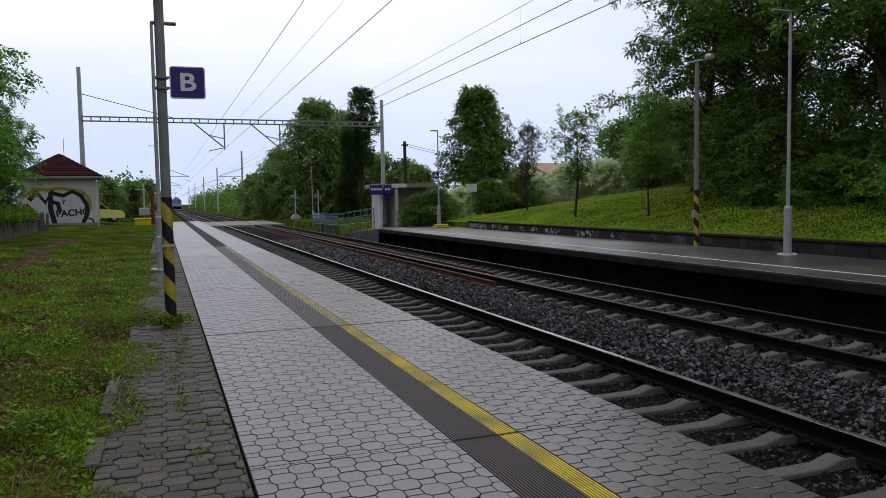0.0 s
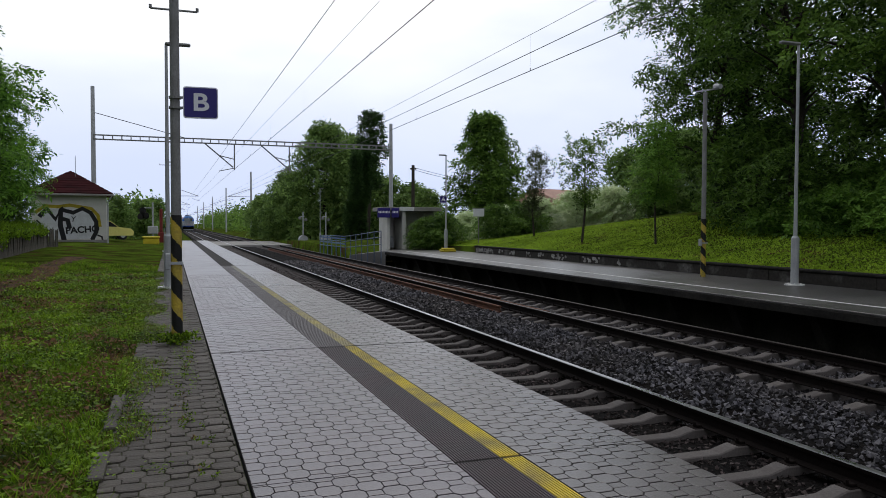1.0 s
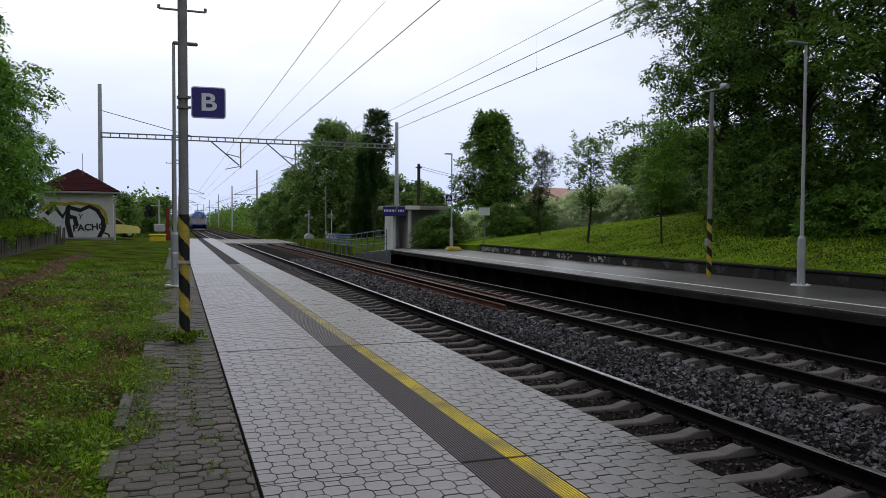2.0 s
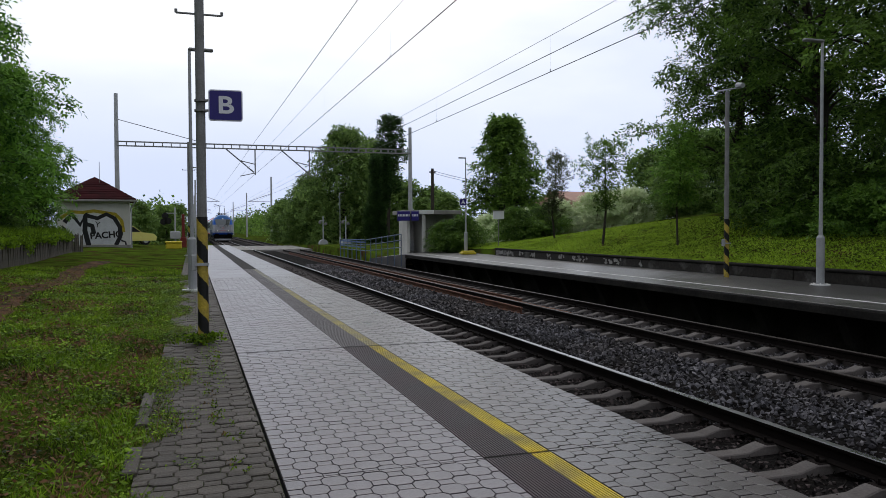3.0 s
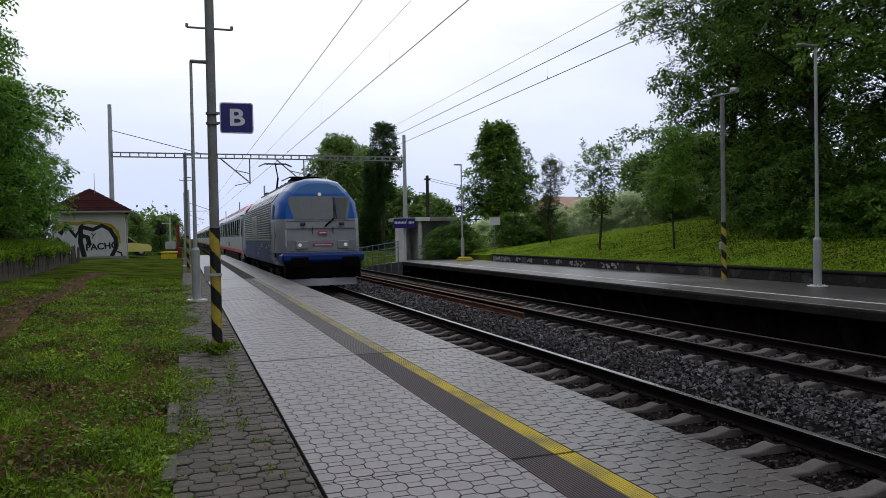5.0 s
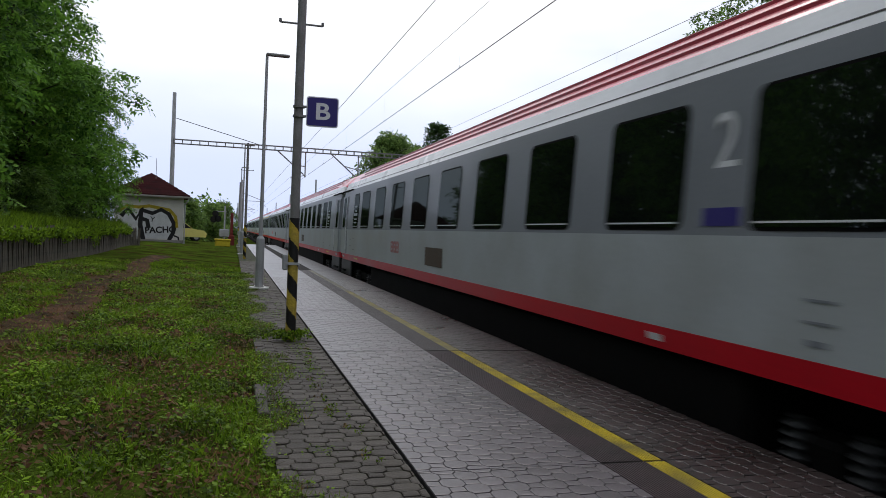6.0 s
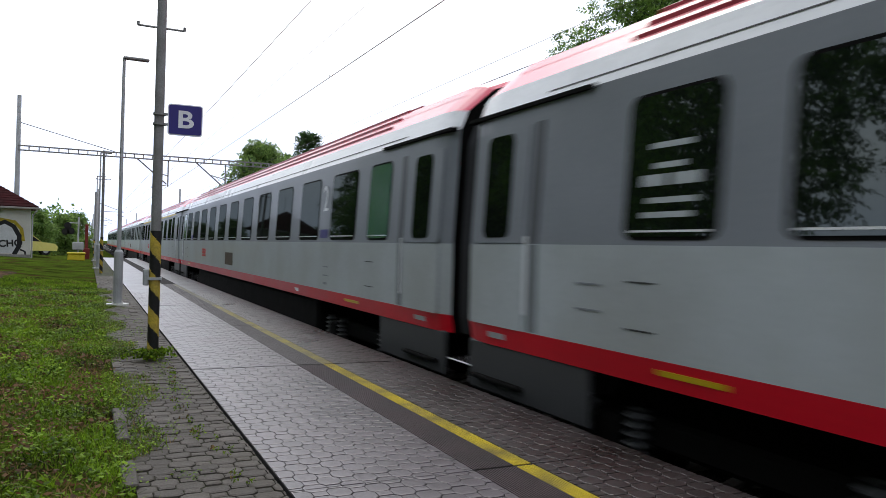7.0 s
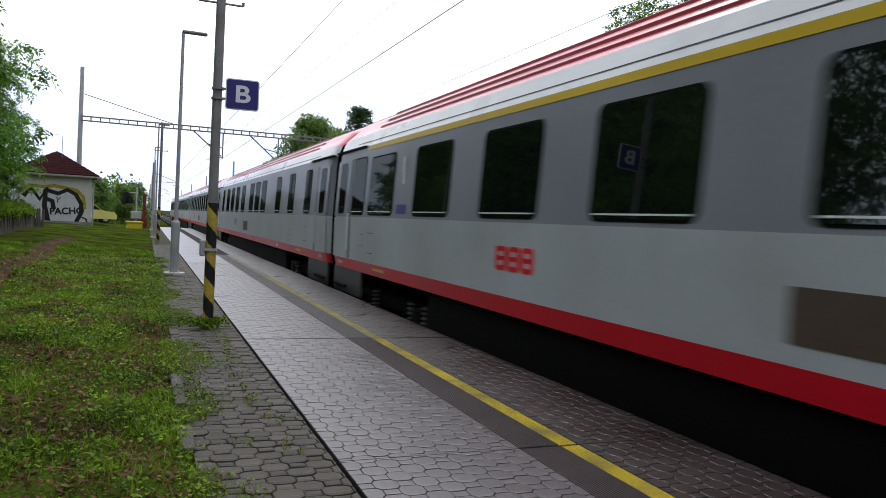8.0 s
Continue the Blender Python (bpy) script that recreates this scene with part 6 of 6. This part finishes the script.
def loco():
    """The electric locomotive; its origin is on the rails at its front buffers, the body runs along +y."""
    e = empty("electric_locomotive", pose(T1, 0, RAIL), "blue and grey electric locomotive with a louvred silver side", "locomotive")
    L = 18.15
    prof = [(1.40, 0.85), (1.50, 1.05), (1.50, 1.30), (1.50, 1.72), (1.50, 2.50), (1.42, 3.14), (1.10, 3.55), (0.80, 3.86), (0.4, 3.98), (0.0, 4.0)]

    def ring(y, kx, kz, dy):
        """The section at y, narrowed and lowered; dy bows it towards the middle."""
        out = []
        full = [(-x, z) for x, z in prof] + [(x, z) for x, z in prof[-2::-1]]
        for x, z in full:
            zz = z if z < 2.4 else 2.4 + (z - 2.4) * kz
            lean = 0.0 if z < 2.0 else (z - 2.0) * dy
            out.append((x * kx, y + lean + 0.20 * (x / 1.5) ** 2 * (1 if dy > 0 else 0), zz))
        return out

    def loft(rings, mats_of, mats, name, label):
        s = Shape()
        n = len(rings[0])
        for r in rings:
            s.v += r
        for i in range(len(rings) - 1):
            for j in range(n - 1):
                s.f.append((i * n + j, i * n + j + 1, (i + 1) * n + j + 1, (i + 1) * n + j))
                zc = (rings[i][j][2] + rings[i][j + 1][2] + rings[i + 1][j][2] + rings[i + 1][j + 1][2]) / 4
                s.k.append(mats_of(zc))
        return s, n

    def nose(x, z):
        """How far back the face of the cab lies."""
        zz = z if z < 2.4 else 2.4 + (z - 2.4) / 0.86
        return 0.36 + 0.34 * max(zz - 2.0, 0) + 0.20 * (x / 1.23) ** 2

    def on_nose(outline, lift, thick=0.03, cols=6):
        """A panel that follows the nose: outline gives half widths left and right at heights."""
        q = Shape()
        for (l0, r0, z0), (l1, r1, z1) in zip(outline, outline[1:]):
            for c in range(cols):
                f0, f1 = c / cols, (c + 1) / cols
                pts = [(l0 + (r0 - l0) * f0, z0), (l0 + (r0 - l0) * f1, z0), (l1 + (r1 - l1) * f1, z1), (l1 + (r1 - l1) * f0, z1)]
                q.face([(x, nose(x, z) - lift, z) for x, z in pts])
        rim = [(l, z) for l, r, z in outline] + [(r, z) for l, r, z in reversed(outline)]
        for (x0, z0), (x1, z1) in zip(rim, rim[1:] + rim[:1]):
            n = max(1, int(abs(x1 - x0) / 0.3))
            for i in range(n):
                a0, a1 = (x0 + (x1 - x0) * i / n, z0 + (z1 - z0) * i / n), (x0 + (x1 - x0) * (i + 1) / n, z0 + (z1 - z0) * (i + 1) / n)
                q.face([(a0[0], nose(*a0) - lift, a0[1]), (a1[0], nose(*a1) - lift, a1[1]), (a1[0], nose(*a1) + thick, a1[1]), (a0[0], nose(*a0) + thick, a0[1])])
        return q

    def shade(z):
        return 0 if z < 1.28 else 1 if z < 2.45 else 2 if z < 3.35 else 3

    for front in (True, False):
        ys = ((0.36, 0.82, 0.86, 0.34), (0.50, 0.885, 0.90, 0.31), (0.76, 0.945, 0.94, 0.22), (1.2, 0.98, 0.98, 0.12), (1.9, 1.0, 0.99, 0.04), (2.9, 1.0, 1.0, 0.0))
        rings = [ring(a, b, c, d) for a, b, c, d in ys]
        if not front:
            rings = [[(-x, L - y, z) for x, y, z in r] for r in rings]
        s, n = loft(rings, shade, None, "cab", "")
        o = rings[0]
        m = len(o) // 2
        # bowed nose between the two sides
        cols = 8
        for j in range(m):
            rows = []
            for q in (j, j + 1):
                w, z = abs(o[q][0]), o[q][2]
                rows.append([(w * (2 * c / cols - 1), z) for c in range(cols + 1)])
            for c in range(cols):
                pts = [rows[0][c], rows[0][c + 1], rows[1][c + 1], rows[1][c]]
                s.face([(x, nose(x, z) if front else L - nose(x, z), z) for x, z in pts], shade((rows[0][0][1] + rows[1][0][1]) / 2))
        part("cab", s, [T_BLUEDEEP, T_GREY, T_BLUE, T_ROOFBLUE], e, "blue and grey driver's cab", smooth=True)
    # middle body
    full = [(-x, z) for x, z in prof] + [(x, z) for x, z in prof[-2::-1]]
    s = Shape()
    n = len(full)
    s.v = [(x, 2.9, z) for x, z in full] + [(x, L - 2.9, z) for x, z in full]
    for j in range(n - 1):
        s.f.append((j, j + 1, n + j + 1, n + j))
        zc = (full[j][1] + full[j + 1][1]) / 2
        s.k.append(0 if zc < 1.7 else 1 if zc < 3.6 else 2)
    part("body", s, [T_BLUELOW, T_GREY, T_SILVER], e, "long machine room body")
    # louvres on the side
    for i in range(15):
        z = 1.80 + 0.094 * i
        x = 1.50 if z < 2.55 else 1.50 - 0.08 * (z - 2.55) / 0.59
        s = Shape()
        s.extrude([(-x - 0.004, z - 0.028), (-x - 0.045, z - 0.020), (-x - 0.045, z - 0.002), (-x - 0.004, z + 0.012)], 2.6 + 0.06 * i, L - 2.75)
        part("louvre", s, T_SILVER, e)
        s = Shape()
        s.extrude([(-x - 0.006, z + 0.016), (-x - 0.012, z + 0.016), (-x - 0.012, z + 0.062), (-x - 0.006, z + 0.062)], 2.64 + 0.06 * i, L - 2.75)
        part("louvre_gap", s, T_SKIRT, e)
    s = Shape()
    s.box(-1.56, -1.50, 8.0, 10.2, 2.0, 2.82, 0.02)
    lp = part("logo_panel", s, T_GREY, e, "grey panel with a red mark")
    s = Shape()
    s.box(-1.566, -1.559, 8.65, 9.5, 2.22, 2.62)
    part("mark", s, T_DULLRED, lp)
    # sloping roof edge with dark panes
    for i in range(11):
        y = 3.2 + 1.06 * i
        s = Shape()
        s.v = [(-1.40, y, 3.19), (-1.40, y + 0.8, 3.19), (-1.145, y + 0.8, 3.51), (-1.145, y, 3.51)]
        s.v = [(x - 0.012, yy, z + 0.010) for x, yy, z in s.v] + [(x + 0.02, yy, z - 0.02) for x, yy, z in s.v]
        s.f = [(0, 1, 2, 3), (0, 1, 5, 4), (1, 2, 6, 5), (2, 3, 7, 6), (3, 0, 4, 7)]
        s.k = [0] * 5
        part("roof_pane", s, T_PANE, e)
    s = Shape()
    s.box(-0.7, 0.7, 3.4, L - 3.4, 3.86, 4.01, 0.03)
    part("roof_deck", s, T_SKIRT, e)
    for i in range(5):
        s = Shape()
        y = 4.2 + 1.3 * i
        s.tube((-0.4, y, 4.0), (-0.4, y, 4.17), 0.05, seg=8)
        s.tube((-0.4, y, 4.17), (-0.4, y + 0.9, 4.15), 0.02, seg=6)
        part("insulator", s, T_DARK, e)
    # lowered pantograph in front, raised one at the back
    for y, up in ((4.0, False), (13.5, True)):
        p = empty("tmp", Matrix(), "", "")
        p.name = "pantograph"
        p.parent = e
        s = Shape()
        s.box(-0.6, 0.6, y - 0.5, y + 0.6, 4.06, 4.14, 0.02)
        part("pantograph_base", s, T_DARK, p)
        z = 5.68 if up else 4.24
        s = Shape()
        if up:
            s.tube((0, y + 0.5, 4.15), (0, y - 0.55, 4.85), 0.05)
            s.tube((0, y - 0.55, 4.85), (0, y + 0.5, z), 0.035)
        else:
            s.tube((0, y + 0.5, 4.15), (0, y - 1.0, 4.22), 0.05)
            s.tube((0, y - 1.0, 4.22), (0, y + 0.5, z), 0.035)
        part("arm", s, T_DARK, p)
        s = Shape()
        for dy in (0.35, 0.65):
            s.tube((-0.55, y + dy, z), (0.55, y + dy, z), 0.025)
            for sx in (-1, 1):
                s.tube((sx * 0.55, y + dy, z), (sx * 0.85, y + dy, z - 0.14), 0.02)
        s.tube((-0.4, y + 0.35, z - 0.03), (-0.4, y + 0.65, z - 0.03), 0.02)
        s.tube((0.4, y + 0.35, z - 0.03), (0.4, y + 0.65, z - 0.03), 0.02)
        part("collector_head", s, T_DARK, p)
    # windscreen and side windows
    part("windscreen", on_nose([(-0.92, 0.92, 2.46), (-0.98, 0.98, 2.58), (-1.10, 1.10, 3.08), (-1.10, 1.10, 3.22), (-1.02, 1.02, 3.29)], 0.012), T_SCREEN, e, "wide windscreen, grey with a sky reflection in its colour", fix=False)
    part("screen_pillar", on_nose([(0.50, 0.56, 2.47), (0.46, 0.52, 3.25)], 0.02), T_BLACK_PAINT, e, fix=False)
    part("dark_pane", on_nose([(0.57, 0.86, 2.48), (0.53, 1.03, 3.24)], 0.016), T_GLASS, e, fix=False)
    s = Shape()
    s.tube((0.10, nose(0.1, 2.25) - 0.04, 2.22), (0.44, nose(0.4, 2.5) - 0.05, 2.5), 0.03)
    s.tube((0.44, nose(0.4, 2.5) - 0.05, 2.5), (0.48, nose(0.48, 2.95) - 0.05, 2.95), 0.015)
    part("wiper", s, T_DARK, e, "black wiper")
    s = Shape()
    s.panel(rounded(2.08, 2.48, 2.52, 3.06, 0.08), -1.51, 0.03)
    for i, v in enumerate(s.v):
        s.v[i] = (v[0] + 0.12 * max(v[2] - 2.55, 0) , v[1], v[2])
    part("cab_window", s, T_GLASS, e, "narrow dark cab window")
    # face of the cab
    for sx in (-1, 1):
        y = nose(0.72, 1.5)
        s = Shape()
        s.box(sx * 0.72 - 0.22, sx * 0.72 + 0.22, y - 0.05, y + 0.1, 1.42, 1.72, 0.03)
        h = part("headlight", s, T_GREY, e, "rectangular headlight cluster")
        s = Shape()
        s.box(sx * 0.72 - 0.205, sx * 0.72 + 0.205, y - 0.065, y - 0.04, 1.44, 1.70, 0.02)
        part("lens", s, T_LAMPGLASS, h)
        s = Shape()
        s.tube((sx * 0.80, y - 0.075, 1.57), (sx * 0.80, y - 0.06, 1.57), 0.06, seg=14)
        part("bulb", s, T_HEAD, h, "lit white headlamp")
        s = Shape()
        s.tube((sx * 0.36, 0.34, 1.95), (sx * 0.36, 0.34, 2.2), 0.018)
        part("grab_rail", s, T_SKIRT, e)
        s = Shape()
        s.box(sx * 0.68 - 0.09, sx * 0.68 + 0.09, 0.30, 0.48, 2.24, 2.36, 0.03)
        part("camera_box", s, T_SKIRT, e)
        s = Shape()
        s.tube((sx * 1.25, 0.52, 1.5), (sx * 1.25, 0.52, 2.1), 0.018)
        part("corner_rail", s, T_SILVER, e)
        s = Shape()
        s.tube((sx * 0.88, -0.10, 0.98), (sx * 0.88, 0.3, 0.98), 0.17, 0.12, seg=16)
        s.box(sx * 0.88 - 0.30, sx * 0.88 + 0.30, -0.14, -0.08, 0.80, 1.16, 0.03)
        part("buffer", s, T_DARK, e)
    s = Shape()
    s.tube((0, nose(0, 3.36) - 0.03, 3.36), (0, nose(0, 3.36) + 0.05, 3.36), 0.06, seg=16)
    part("top_light", s, T_HEAD, e, "lit top headlamp")
    part("number_plate", on_nose([(-0.36, 0.36, 1.52), (-0.36, 0.36, 1.62)], 0.012), T_PLATE, e, "red plate with a plain bar", fix=False)
    part("maker_plate", on_nose([(-0.16, 0.16, 1.92), (-0.16, 0.16, 2.06)], 0.012), T_PLATE, e, "red plate with a plain bar", fix=False)
    part("writing_bar", on_nose([(-0.30, 0.30, 1.555), (-0.30, 0.30, 1.585)], 0.016), T_SILVER, e, fix=False)
    part("writing_bar", on_nose([(-0.12, 0.12, 1.97), (-0.12, 0.12, 2.01)], 0.016), T_SILVER, e, fix=False)
    for z in (1.34, 2.14, 2.40):
        part("panel_seam", on_nose([(-1.2, 1.2, z), (-1.2, 1.2, z + 0.014)], 0.004), T_SKIRT, e, fix=False)
    s = Shape()
    s.box(-1.44, 1.44, 0.22, 1.1, 0.98, 1.29, 0.08)
    part("buffer_beam", s, T_BLUEDEEP, e)
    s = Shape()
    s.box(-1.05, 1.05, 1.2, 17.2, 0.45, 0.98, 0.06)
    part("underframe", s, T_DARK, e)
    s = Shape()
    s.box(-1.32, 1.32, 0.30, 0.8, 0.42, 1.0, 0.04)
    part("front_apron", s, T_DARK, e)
    s = Shape()
    s.v = [(-1.2, 0.14, 0.40), (0, -0.06, 0.40), (1.2, 0.14, 0.40), (-1.15, 0.06, 0.16), (0, -0.18, 0.16), (1.15, 0.06, 0.16)]
    s.v = [(x, y + 0.30, z) for x, y, z in s.v]
    s.v += [(x, y + 0.05, z) for x, y, z in s.v]
    s.f = [(0, 1, 4, 3), (1, 2, 5, 4), (6, 7, 10, 9), (7, 8, 11, 10), (0, 1, 7, 6), (1, 2, 8, 7), (3, 4, 10, 9), (4, 5, 11, 10), (0, 3, 9, 6), (2, 5, 11, 8)]
    s.k = [0] * 10
    part("snow_plough", s, T_GREY, e, "worn grey rail guard")
    # markings on the blue lower side
    for a, b, c, d in ((4.3, 4.55, 1.40, 1.52), (4.8, 5.1, 1.42, 1.47), (6.3, 7.1, 1.46, 1.51), (7.3, 7.9, 1.35, 1.38), (7.9, 8.1, 1.15, 1.22), (3.2, 3.4, 1.1, 1.2), (2.1, 2.4, 1.08, 1.11), (1.3, 1.75, 1.10, 1.13), (0.95, 1.35, 0.90, 0.93), (0.95, 1.35, 0.96, 0.98), (3.55, 3.8, 1.5, 1.6), (3.55, 3.8, 1.36, 1.42), (6.2, 6.8, 1.55, 1.6), (14.6, 15.0, 1.42, 1.47)):
        s = Shape()
        s.box(-1.507, -1.499, a, b, c, d)
        part("marking_bar", s, T_GREY, e)
    for a, b, c, d in ((1.55, 1.8, 1.85, 2.05), (1.5, 1.8, 1.12, 1.3)):
        s = Shape()
        s.box(-1.51, -1.495, a, b, c, d, 0.01)
        part("step_recess", s, T_DARK, e)
    for y in (1.25, 2.7):
        s = Shape()
        s.tube((-1.56, y, 1.3), (-1.56, y, 2.4), 0.018)
        part("handrail", s, T_GREY, e)
    bogie(e, 4.7, 0.6, 2.5)
    bogie(e, L - 4.7, 0.6, 2.5)
    return e


T_BLACK_PAINT = paint("black_paint", (0.012, 0.012, 0.013))
LOCO = loco()
SECOND = coach("second", "grey second class coach with a red sill and red roof")
FIRST = coach("first", "grey first class coach with a yellow stripe and red roof")
DINING = coach("dining", "grey dining coach with a red sill and red roof")
BLIND = coach("second", "grey second class coach with a drawn green blind", True)
COACHES = [SECOND, copy_thing(SECOND, SECOND.matrix_basis.copy()), BLIND, FIRST, DINING] + [copy_thing(BLIND, BLIND.matrix_basis.copy()) for i in range(3)]


def motions():
    """The train runs towards -y at a steady speed; gap k lies between coach k and the next."""
    def gap(k, t):
        return 3.4 + GAP * (k - 1) - SPEED * (t - 6.5)
    times = [0.0, 2.0, 4.0, 6.0, 8.0]
    walk(LOCO, [(t, pose(T1, gap(0, t) - 18.3, RAIL)) for t in times])
    for i, c in enumerate(COACHES):
        walk(c, [(t, pose(T1, gap(i, t), RAIL)) for t in times])


motions()
